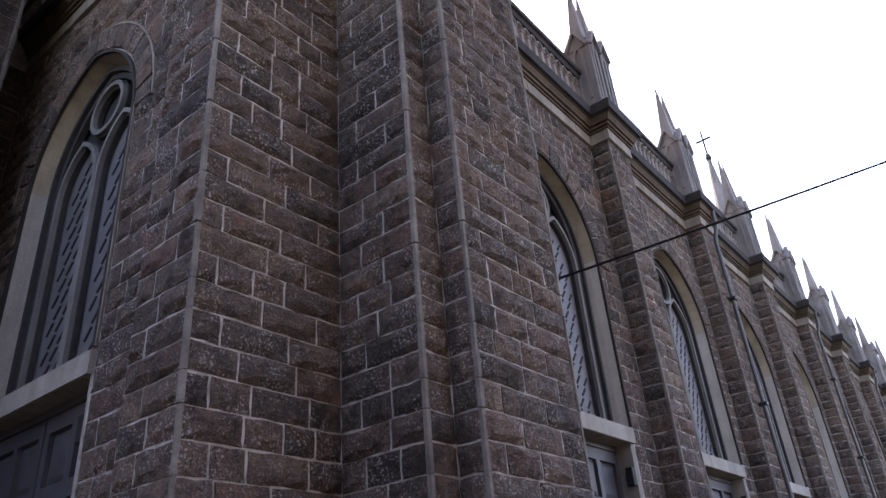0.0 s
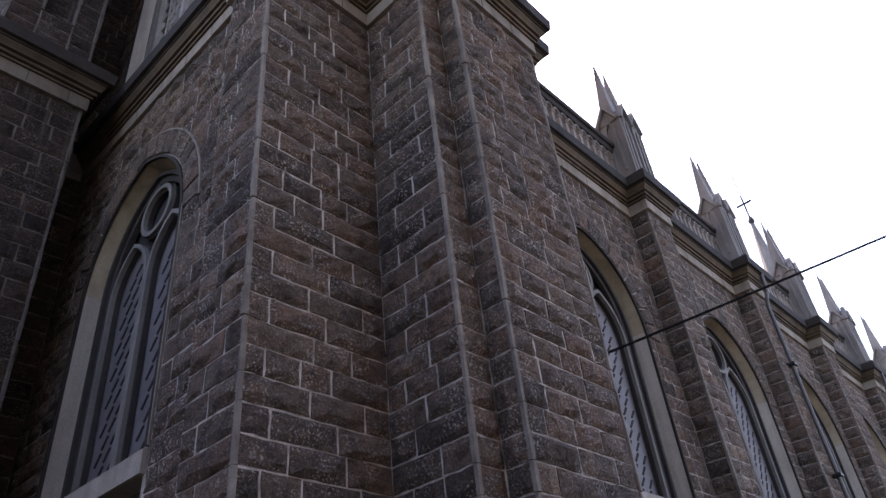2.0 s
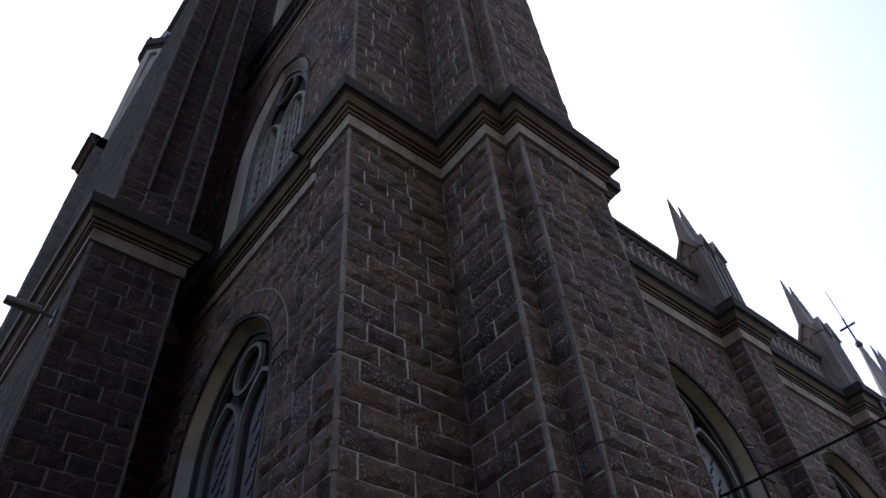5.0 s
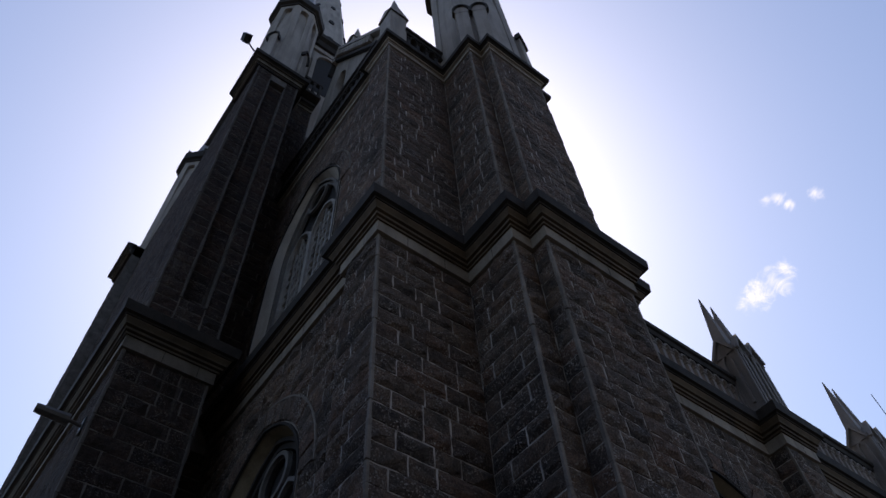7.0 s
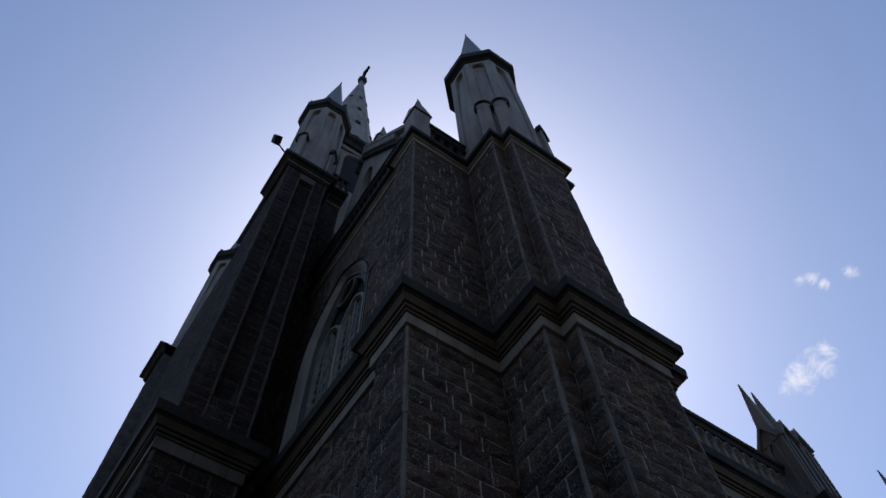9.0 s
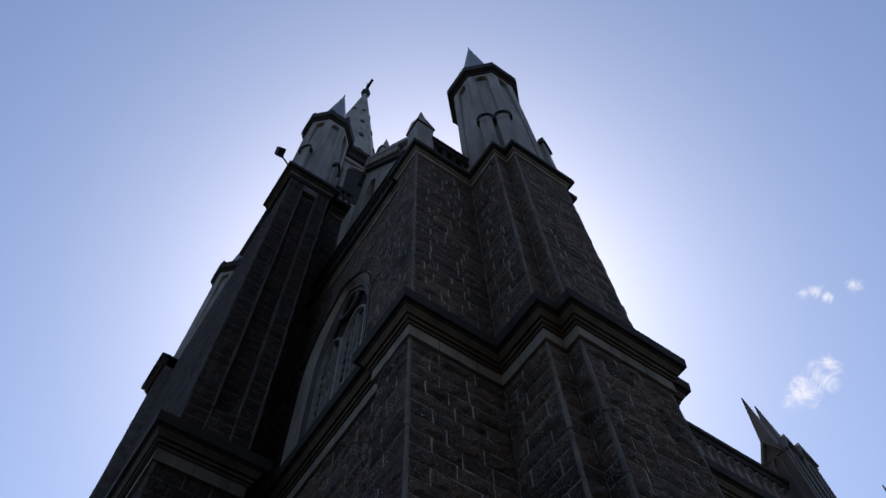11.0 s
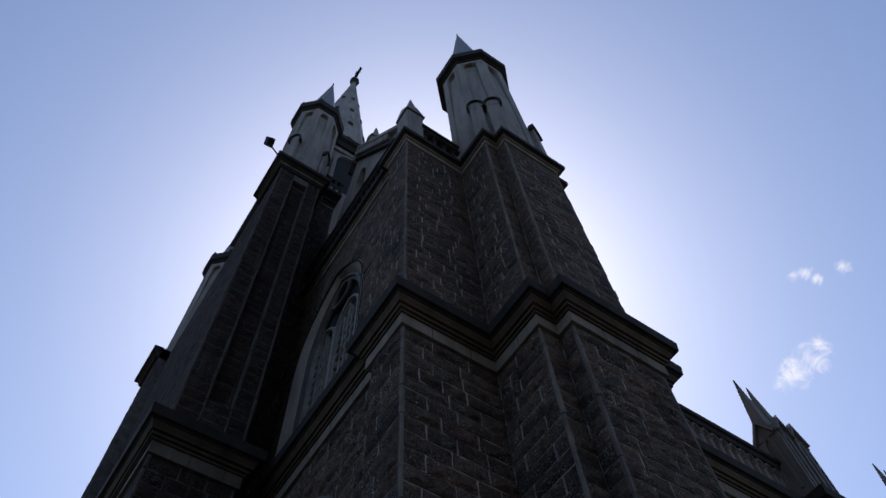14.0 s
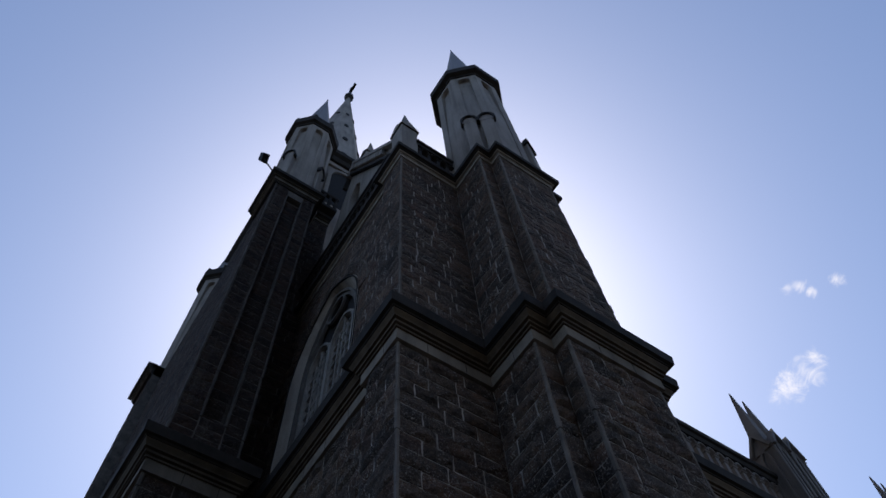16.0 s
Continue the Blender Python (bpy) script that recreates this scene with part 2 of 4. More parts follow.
def offset_path(path, d, closed=False):
    """The plan line moved d to its right, with mitred corners."""
    res, k = [], len(path)
    for i, p in enumerate(path):
        p = Vector(p)
        a = Vector(path[i - 1]) if (i or closed) else None
        b = Vector(path[(i + 1) % k]) if (i < k - 1 or closed) else None
        n1 = Vector(((p - a).y, -(p - a).x)).normalized() if a is not None else None
        n2 = Vector(((b - p).y, -(b - p).x)).normalized() if b is not None else None
        if n1 is None or n2 is None:
            res.append(p + d * (n1 or n2))
        else:
            res.append(p + (n1 + n2) * (d / max(0.2, 1 + n1.dot(n2))))
    return res


def sweep(bm, path, profile, closed=False):
    """A moulding: profile points (outwards, z) carried along a plan line; it is closed at the back."""
    cols = [[(q.x, q.y, z) for q in offset_path(path, o, closed)] for o, z in profile]
    k = len(path)
    vs = [[bm.verts.new(p) for p in c] for c in cols]
    n = len(vs)
    for a in range(n):
        b = (a + 1) % n
        for i in range(k if closed else k - 1):
            j = (i + 1) % k
            bm.faces.new((vs[a][i], vs[a][j], vs[b][j], vs[b][i]))
    if not closed:
        bm.faces.new([v[0] for v in vs])
        bm.faces.new([v[-1] for v in vs][::-1])
    return bm


def prism(bm, outline, z0, z1):
    return loft(bm, [[(x, y, z0) for x, y in outline], [(x, y, z1) for x, y in outline]])


def tube(bm, pts, r, sides=8, r2=None):
    rings = []
    pts = [Vector(p) for p in pts]
    for i, p in enumerate(pts):
        t = (pts[min(i + 1, len(pts) - 1)] - pts[max(i - 1, 0)]).normalized()
        q = t.to_track_quat("Z", "Y")
        rr = r if r2 is None else r + (r2 - r) * i / (len(pts) - 1)
        rings.append([p + q @ Vector((rr * math.cos(a), rr * math.sin(a), 0)) for a in (2 * math.pi * s / sides for s in range(sides))])
    return loft(bm, rings)


def arch(w, spring, apex, n=10, cx=0.0):
    """Points of a pointed arch from its left springing over the apex to the right one."""
    h = apex - spring
    r = (w * w + h * h) / (2 * w)
    a1 = math.asin(min(1, h / r))
    right = [(cx + w - r + r * math.cos(a1 * i / n), spring + r * math.sin(a1 * i / n)) for i in range(n + 1)]
    return [(2 * cx - x, z) for x, z in right] + right[::-1][1:]


def bar(bm, pts, width, y0, y1, closed=False):
    """A flat bar of a width along a line in the local x-z plane, between the depths y0 and y1."""
    o, i = offset_path(pts, width / 2, closed), offset_path(pts, -width / 2, closed)
    k = len(pts)
    rings = [[(o[s].x, y0, o[s].y), (i[s].x, y0, i[s].y), (i[s].x, y1, i[s].y), (o[s].x, y1, o[s].y)] for s in range(k)]
    if closed:
        rings.append(rings[0])
    return loft(bm, rings, caps=not closed)


def holed(bm, outer, holes, y0, y1):
    """A slab in the local x-z plane, from y0 back to y1, with holes through it."""
    for y in (y0, y1):
        edges = []
        for line in (outer, *holes):
            v = [bm.verts.new((x, y, z)) for x, z in line]
            edges += [bm.edges.new((v[i], v[(i + 1) % len(v)])) for i in range(len(v))]
        bmesh.ops.triangle_fill(bm, edges=edges, use_beauty=True)
    for line in (outer, *holes):
        a = [bm.verts.new((x, y0, z)) for x, z in line]
        b = [bm.verts.new((x, y1, z)) for x, z in line]
        for i in range(len(line)):
            j = (i + 1) % len(line)
            bm.faces.new((a[i], a[j], b[j], b[i]))
    bmesh.ops.remove_doubles(bm, verts=bm.verts, dist=1e-5)
    return bm


def at_face(p, q):
    """The pose of a wall face that runs from p to q in plan: local x along it, local -y outwards."""
    return pose(p[0], p[1], 0, 0, 0, math.degrees(math.atan2(q[1] - p[1], q[0] - p[0])))


# ---------------------------------------------------------------- the plan
COURSE = 0.2347
FACADE_X, NAVE_Y = 2.73, 4.20
TOWER_Y = 9.20
ZF, ZC = 9.22, 9.86              # frieze foot and cornice top
ZF2, ZC2 = 16.62, 17.02
PIL0, BAY, NPIL = 10.70, 4.33, 9
PILW, PILD = 0.79, 0.36

corner = [(2.60, 5.0), (2.60, 4.24), (4.07, 4.24), (4.07, 3.34), (4.40, 3.34), (4.40, 3.07), (5.94, 3.07),
          (5.94, 3.34), (6.27, 3.34), (6.27, NAVE_Y)]
facade = [(FACADE_X, TOWER_Y), (FACADE_X, 5.0)]
nave_line = []
for i in range(NPIL):
    c = PIL0 + BAY * i
    nave_line += [(c - PILW / 2, NAVE_Y), (c - PILW / 2, NAVE_Y - PILD), (c + PILW / 2, NAVE_Y - PILD), (c + PILW / 2, NAVE_Y)]
NAVE_END = PIL0 + BAY * (NPIL - 1) + 2.2
LT0, LT1, LTY = 0.80, 2.05, 7.82      # the front buttress

ground = part("ground", boxed(-900, 900, -900, 900, -0.4, 0.0), PAVE)
tagged(ground, "dark worn asphalt round the church", "ground", kind="structure")

# unseen walls added across the two streets behind the camera to hold back skylight
BLOCKER = plaster("blocker_plaster", (0.135, 0.122, 0.108), (0.20, 0.185, 0.165), 0.4, 0.9, 0.5, 0.2)
for nm, a, top in (("wall_street_1", (-10.0, -9.0, -30, 30), 8.0), ("wall_street_2", (-9.0, 6.0, -10.0, -9.0), 24.0), ("wall_street_3", (6.0, 40.0, -10.0, -9.0), 5.0)):
    tagged(part(nm, boxed(*a, 0, top), BLOCKER), "plain unseen wall added to hold back skylight", "wall", kind="structure")

# ---------------------------------------------------------------- stone laying
BLOCKS = {}


def block_mesh(length, height, kind, mat, proud):
    """A rock-faced block with its foot corner at the origin, front towards -y."""
    key = (round(length, 3), round(height, 3), kind, mat.name, proud)
    if key not in BLOCKS:
        rnd = random.Random(int(key[0] * 7919 + key[1] * 104729 + kind * 31))
        bm = bmesh.new()
        add_block(bm, 0, length, 0, height, rnd, proud=proud)
        me = bpy.data.meshes.new("block")
        bmesh.ops.recalc_face_normals(bm, faces=bm.faces)
        bm.to_mesh(me)
        bm.free()
        me.materials.append(mat)
        BLOCKS[key] = me
    return BLOCKS[key]


def add_block(bm, s0, s1, z0, z1, rnd, proud):
    """A pillowed, hammered front whose broken rim wanders along the joints."""
    L = s1 - s0
    nx = 5 if L > 0.5 else 4 if L > 0.25 else 2 if L > 0.12 else 1
    j = lambda a: rnd.uniform(-a, a)
    rough = proud / 0.022
    tilt, tz, lift = j(0.010) * rough, j(0.008) * rough, proud + j(0.010) * rough
    rows = []
    for iz in range(4):
        row = []
        for ix in range(nx + 1):
            u, v = ix / nx, (0.0, 0.26, 0.74, 1.0)[iz]
            end, lip = ix in (0, nx), iz in (0, 3)
            x = s0 + L * u + (j(0.006) if end else j(0.03) if L > 0.25 else j(0.008))
            z = z0 + (z1 - z0) * v + (j(0.0075) if lip else j(0.02))
            if end or lip:
                d = 0.003 + max(0.0, lift * 0.16 + j(0.006))
            else:
                d = lift * 1.45 + tilt * (u - 0.5) * 2 + tz * (v - 0.5) * 2 + j(0.015) * rough
            row.append(bm.verts.new((x, -max(0.003, d), z)))
        rows.append(row)
    for a, c in zip(rows, rows[1:]):
        for i in range(nx):
            bm.faces.new((a[i], a[i + 1], c[i + 1], c[i]))
    rim = rows[0] + [q[-1] for q in rows[1:]] + rows[3][-2::-1] + [q[0] for q in rows[-2:0:-1]]
    back = [bm.verts.new((v.co.x, 0.03, v.co.z)) for v in rim]
    for i in range(len(rim)):
        k = (i + 1) % len(rim)
        bm.faces.new((rim[k], rim[i], back[i], back[k]))


def laid(width, z0, z1, rnd, holes=(), lo=0.30, hi=0.68, course=COURSE):
    """Blocks (s0, s1, z0, z1) of coursed ashlar on a face, but for the holes: functions of a height that give the span kept free."""
    res = []
    n = max(1, round((z1 - z0) / course))
    h = (z1 - z0) / n
    for i in range(n):
        a, b = z0 + i * h, z0 + (i + 1) * h
        spans = [(0.0, width)]
        for hole in holes:
            g = [hole((a + b) / 2)] if hole.ring else [hole(a), hole((a + b) / 2), hole(b)]
            g = [x for x in g if x]
            if g:
                g0, g1 = min(x[0] for x in g), max(x[1] for x in g)
                spans = [s for p, q in spans for s in ((p, min(q, g0)), (max(p, g1), q)) if s[1] - s[0] > 0.05]
        for p, q in spans:
            s = p
            if i % 2 and q - p > 0.7:
                s2 = s + rnd.uniform(0.2, 0.34)
                res.append((s, s2, a, b))
                s = s2
            while q - s > 0.02:
                w = rnd.uniform(lo, hi)
                if q - s - w < lo * 0.75:
                    w = q - s if q - s < hi * 1.15 else (q - s) / 2
                res.append((s, s + w, a, b))
                s += w
    return res


JOINT, BED = 0.0125, 0.009


def lay_objects(parent, m, blocks, seed=0, g=JOINT, mat=GRANITE, proud=0.022):
    """Blocks as parts of their own; alike ones share a mesh."""
    for k, (s0, s1, z0, z1) in enumerate(blocks):
        L, H = s1 - s0 - 2 * g, z1 - z0 - 2 * BED
        q = max(0.08, round(L / 0.06) * 0.06)
        ob = new("stone", block_mesh(q, H, (k + seed) % 6, mat, proud))
        ob.matrix_basis = m @ Matrix.Translation((s0 + g, 0, z0 + BED)) @ Matrix.Diagonal((L / q, 1, 1, 1))
        ob.parent = parent


def lay_joined(parent, m, blocks, seed, name="stones", g=JOINT, proud=0.022, mat=GRANITE):
    bm = bmesh.new()
    rnd = random.Random(seed)
    for s0, s1, z0, z1 in blocks:
        add_block(bm, s0 + g, s1 - g, z0 + max(BED, g * 0.75), z1 - max(BED, g * 0.75), rnd, proud=proud)
    me = bpy.data.meshes.new(name)
    bm.normal_update()
    bm.to_mesh(me)
    bm.free()
    me.materials.append(mat)
    ob = new(name, me)
    ob.matrix_basis = m
    ob.parent = parent
    return tagged(ob, kind="stuff")


def clad(parent, line, z0, z1, seed, split=None, bead=BEAD, holes=None, mat=GRANITE, proud=0.022):
    """Stone on every face of a plan line: parts above the height `split`, joined below it (None: all joined)."""
    for i, (p, q) in enumerate(zip(line, line[1:])):
        rnd = random.Random(seed * 100 + i)
        w = (Vector(q) - Vector(p)).length
        blocks = laid(w, z0, z1, rnd, holes[i] if holes and i in holes else ())
        m = at_face(p, q)
        high = [b for b in blocks if split is not None and b[2] >= split]
        low = [b for b in blocks if split is None or b[2] < split]
        if high:
            lay_objects(parent, m, high, seed, mat=mat, proud=proud)
        if low:
            lay_joined(parent, m, low, seed * 100 + i, mat=mat, proud=proud)
    if bead:
        for i in range(1, len(line) - 1):
            a, p, b = Vector(line[i - 1]), Vector(line[i]), Vector(line[i + 1])
            if (p - a).cross(b - p) > 0:      # an outer corner
                add_bead(parent, p, a, b, z0, z1, seed * 10 + i, bead)


def add_bead(parent, p, a, b, z0, z1, seed, mat=BEAD):
    """The pale pointed strip up an outer corner, in uneven lengths."""
    rnd = random.Random(seed)
    bm = bmesh.new()
    d1, d2 = (a - p).normalized(), (b - p).normalized()
    o = -(d1 + d2)
    z = z0
    n = round((z1 - z0) / COURSE)
    h = (z1 - z0) / n
    k = 0
    while k < n:
        st = min(n - k, rnd.choice((1, 1, 2, 2)))
        w1, w2, e = 0.027 + rnd.uniform(-.009, .007), 0.027 + rnd.uniform(-.009, .007), 0.020 + rnd.uniform(-.008, .008)
        c = p + o * (e * 0.8)
        shape = [p + d1 * w1 + (-d2) * 0.010, p + d1 * w1 * 0.6 - d2 * e, c, p + d2 * w2 * 0.6 - d1 * e, p + d2 * w2 - d1 * 0.010, p + (d1 + d2) * 0.02]
        loft(bm, [[(v.x, v.y, z + 0.003) for v in shape], [(v.x, v.y, z + h * st - 0.003) for v in shape]])
        z += h * st
        k += st
    part("corner_bead", bm, mat, parent, "cement corner strip")


def arch_gap(cx, w, spring, apex, sill, ring=False):
    """The span that a pointed opening keeps free at a height."""
    h = apex - spring
    r = (w * w + h * h) / (2 * w)

    def span(z):
        if z < sill or z > apex:
            return None
        if z <= spring:
            return (cx - w, cx + w)
        t = w - r + math.sqrt(max(0, r * r - (z - spring) ** 2))
        return (cx - t, cx + t) if t > 0.02 else None
    span.ring = ring
    return span


def voussoirs(parent, m, cx, w, spring, apex, depth, seed, n=9):
    """The ring of wedge stones round an arch; each one a part."""
    rnd = random.Random(seed)
    inner, outer = arch(w, spring, apex, n, cx), arch(w + depth, spring, apex + depth * 1.05, n, cx)
    for i in range(len(inner) - 1):
        a, b, c, d = (Vector(v) for v in (inner[i], inner[i + 1], outer[i + 1], outer[i]))
        mid = (a + b + c + d) / 4
        q = [mid + (v - mid) * (0.93 + rnd.uniform(-.02, .015)) for v in (a, b, c, d)]
        e = 0.026 + rnd.uniform(0, 0.014)
        bm = bmesh.new()
        f = [mid + (v - mid) * 0.86 for v in (a, b, c, d)]
        loft(bm, [[(v.x, 0.03, v.y) for v in q], [(v.x, -0.004, v.y) for v in q], [(v.x, -e - rnd.uniform(0, .008), v.y) for v in f]])
        part("voussoir", bm, GRANITE, parent, m=m)
    part("ring_joint", bar(bmesh.new(), outer, 0.026, -0.036, 0.0), BEAD, parent, "pale curved mortar joint over the arch", m=m)


# ---------------------------------------------------------------- openings
def gothic_window(name, m, w, sill, spring, apex, label, ladder=False, depth=0.26, soffit=None, splay=0.9):
    """A traceried window over a sill block; local x along the wall, its middle at 0, outwards -y."""
    win = empty(name, m)
    tagged(win, label, "window", "traceried windows of the church", "structure")
    line = [(-w, sill)] + arch(w, spring, apex, 12) + [(w, sill)]
    back = [(x * splay, sill + (z - sill) * 0.985 if z > sill else z) for x, z in line]
    bm = bmesh.new()
    loft(bm, [[(x, -0.028, z) for x, z in line], [(x, depth, z) for x, z in back],
              [(x * 1.03, depth, z + 0.02) for x, z in back], [(x * 1.03, 0.0, z + .05) for x, z in line]], wrap=False)
    part("reveal", bm, soffit or SOFFIT, win, "rendered arch soffit")
    bm = bmesh.new()
    for sx in (-1, 1):
        k = [(sx * w * q, y, z) for q, y, z in ((1.0, -0.03, sill), (splay, depth, sill), (splay, depth, spring + 0.1), (1.0, -0.03, spring + 0.1))]
        loft(bm, [[(x - sx * 0.004, y, z) for x, y, z in k], [(x + sx * 0.03, y, z) for x, y, z in k]])
    part("jamb_reveal", bm, soffit or REVEAL, win, "pale smooth jamb reveal")
    bm = bmesh.new()
    bar(bm, [(x, z) for x, z in line], 0.035, -0.036, 0.0)
    part("arris_strip", bm, SOOT, win)
    # stepped frame at the back of the reveal
    wi = w * splay
    for k, (d, t) in enumerate(((depth - 0.10, 0.06), (depth - 0.05, 0.14))):
        bm = bmesh.new()
        inner = [(-wi + t / 2, sill)] + arch(wi - t / 2, spring, apex - 0.07 - t / 2, 12) + [(wi - t / 2, sill)]
        bar(bm, inner, t, d, depth + 0.02)
        part("frame", bm, TRACERY if ladder else FRAME, win)
    # two lancets and an oculus
    fi = wi - 0.14
    lw = fi / 2 - 0.03
    lsp = spring - 0.10
    lap = lsp + lw * 1.55
    for sx in (-1, 1):
        cx = sx * fi / 2
        for t, y0, mt in ((0.055, depth - 0.06, PALE if ladder else TRACERY), (0.10, depth - 0.01, PALE if ladder else FRAME)):
            bm = bmesh.new()
            bar(bm, [(cx - lw, sill)] + arch(lw, lsp, lap, 9, cx) + [(cx + lw, sill)], t, y0, depth + 0.05)
            part("lancet_moulding", bm, mt, win)
        pane = [(cx - lw, sill)] + arch(lw, lsp, lap, 9, cx) + [(cx + lw, sill)]
        bm = bmesh.new()
        loft(bm, [[(x, depth + 0.06, z) for x, z in pane], [(x, depth + 0.09, z) for x, z in pane]])
        if ladder:
            part("lattice_pane", bm, DARK, win, "near-black pane for the unlit louvre opening")
            free = arch_gap(cx, lw - 0.05, lsp, lap - 0.08, sill)
            z = sill + 0.2
            while z < lap - 0.25:
                g = free(z)
                part("rung", bar(bmesh.new(), [(g[0], z - 0.07), (g[1], z + 0.07)], 0.032, depth + 0.0, depth + 0.05), PALE, win)
                z += 0.27
            for q in (-0.36, 0.0, 0.36):
                x = cx + q * lw
                top = lap - 0.12 - abs(q) * 0.9
                part("upright", bar(bmesh.new(), [(x, sill), (x, top)], 0.032, depth - 0.015, depth + 0.05), PALE, win)
            continue
        lat = part("lattice_pane", bm, LATTICE, win, "pale lattice glazing with dark slots")
        # slots are near-black plates on the pane, dark in place of cuts
        bm = bmesh.new()
        free = arch_gap(cx, lw - 0.07, lsp, lap - 0.12, sill)
        z, row, step = sill + 0.15, 0, 0.20
        while z < lap - 0.1:
            for c in range(-4, 5):
                x = cx + c * step + (step / 2 if row % 2 else 0)
                g = free(z + 0.08)
                if g and g[0] + 0.06 < x < g[1] - 0.06:
                    v = [(x - 0.070, z - 0.056), (x - 0.042, z - 0.070), (x + 0.070, z + 0.056), (x + 0.042, z + 0.070)]
                    loft(bm, [[(p, depth + 0.048, q) for p, q in v], [(p, depth + 0.07, q) for p, q in v]])
            z += 0.165
            row += 1
        part("slots", bm, DARK, lat)
    orad = fi * 0.37
    oc = apex - 0.30 - orad
    for t, y0, r, mt in ((0.06, depth - 0.06, orad, TRACERY), (0.11, depth - 0.01, orad, FRAME)):
        bm = bmesh.new()
        bar(bm, [(r * math.cos(a), oc + r * math.sin(a)) for a in (2 * math.pi * i / 28 for i in range(28))], t, y0, depth + 0.05, True)
        part("oculus_ring", bm, mt, win)
    # near-black sheet behind the tracery in place of an unlit interior
    bm = bmesh.new()
    loft(bm, [[(x, depth + 0.07, z) for x, z in back], [(x, depth + 0.11, z) for x, z in back]])
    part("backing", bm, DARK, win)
    # sill block with a weathered slope, then the opening below
    bm = bmesh.new()
    prof = [(-0.05, sill - 0.24), (-0.05, sill - 0.03), (depth, sill + 0.10), (depth, sill - 0.02), (0.5, sill - 0.02), (0.5, sill - 0.24)]
    loft(bm, [[(-w * 1.0, y, z) for y, z in prof], [(w * 1.0, y, z) for y, z in prof]])
    part("sill", bm, REVEAL, win, "pale stone sill block")
    if not ladder:
        part("sill_soffit", boxed(-w + 0.1, w - 0.1, -0.03, 0.5, sill - 0.245, sill - 0.2405), SOFFIT, win, "ochre rendered underside of the sill")
    return win


def panelled_door(name, m, w, head, depth=0.26, jw=0.10):
    """Two dark leaves with sunk panels under a lintel, in the wall below a window."""
    d = empty(name, m)
    tagged(d, "dark painted double door with sunk panels, shut", "door", "doors under the windows", "structure")
    for sx in (-1, 1):
        bm = bmesh.new()
        bar(bm, [(sx * (w - jw / 2), 0), (sx * (w - jw / 2), head)], jw, 0.0, depth + 0.05)
        part("jamb", bm, REVEAL, d)
        x0, x1 = (0.014, w - jw) if sx > 0 else (-w + jw, -0.014)
        rows = ((0.2, 0.85), (1.0, 1.6), (1.75, 2.3), (2.45, 2.9), (3.05, head - 0.24))
        outer = [(x0, 0.02), (x1, 0.02), (x1, head - 0.09), (x0, head - 0.09)]
        cols = ((x0 + 0.09, (x0 + x1) / 2 - 0.05), ((x0 + x1) / 2 + 0.05, x1 - 0.09))
        gaps = [[(a, z0), (a, z1), (e, z1), (e, z0)] for z0, z1 in rows for a, e in cols]
        leaf = part("leaf", holed(bmesh.new(), outer, gaps, depth - 0.03, depth + 0.02), DOOR, d)
        part("backing", boxed(x0, x1, depth + 0.021, depth + 0.05, 0.02, head - 0.09), DOOR, leaf)
        for g in gaps:
            (a, z0), (e, z1) = g[0], g[2]
            bm = bmesh.new()
            loft(bm, [[(x, y, z) for x, z in ((a + k, z0 + k), (e - k, z0 + k), (e - k, z1 - k), (a + k, z1 - k))]
                      for y, k in ((depth + 0.0205, 0.02), (depth + 0.012, 0.03), (depth - 0.004, 0.07))])
            part("panel", bm, DOOR, leaf)
        xh = sx * (w - jw - 0.05)
        part("hinge_block", boxed(xh - 0.05, xh + 0.05, 0.0, 0.10, head - 0.56, head - 0.32, bevel=0.008), IRON, d)
    part("head_rail", boxed(-w + jw, w - jw, depth - 0.05, depth + 0.05, head - 0.085, head, bevel=0.006), DOOR, d)
    return d


# ---------------------------------------------------------------- the front block: core, stone, mouldings
SILL, SPRING, APEX, HEAD = 4.02, 6.58, 8.06, 3.78
FWIN_Y, FW = 6.96, 1.15
NW = 1.28
block_core = corner + [(6.28, TOWER_Y), (3.3, TOWER_Y), (3.3, 5.0)]
wc = part("wall_corner", prism(bmesh.new(), block_core, 0, ZC), MORTAR)
tagged(wc, "corner wall and stepped buttress of dark coursed granite", "wall", kind="structure")

mf = at_face(*facade)
fl = TOWER_Y - 5.0
fcx = TOWER_Y - FWIN_Y
bm = holed(bmesh.new(), [(0, HEAD + 0.02), (fl, HEAD + 0.02), (fl, ZC), (0, ZC)],
           [[(fcx - FW - .02, SILL - 0.2)] + arch(FW + .02, SPRING, APEX + .02, 12, fcx) + [(fcx + FW + .02, SILL - 0.2)]], 0, 0.62)
box(bm, 0, fcx - FW, 0, 0.62, 0, HEAD + 0.02)
box(bm, fcx + FW, fl, 0, 0.62, 0, HEAD + 0.02)
wf = part("wall_facade", bm, MORTAR, m=mf)
tagged(wf, "front wall of dark coursed granite with pale joints", "wall", kind="structure")

fwin = gothic_window("window_front", mf @ Matrix.Translation((fcx, 0, 0)), FW, SILL, SPRING, APEX,
                     "tall pointed window with two lancets and an oculus over a pale sill")
panelled_door("door_front", mf @ Matrix.Translation((fcx, 0, 0)), FW, HEAD, 0.22, 0.03)

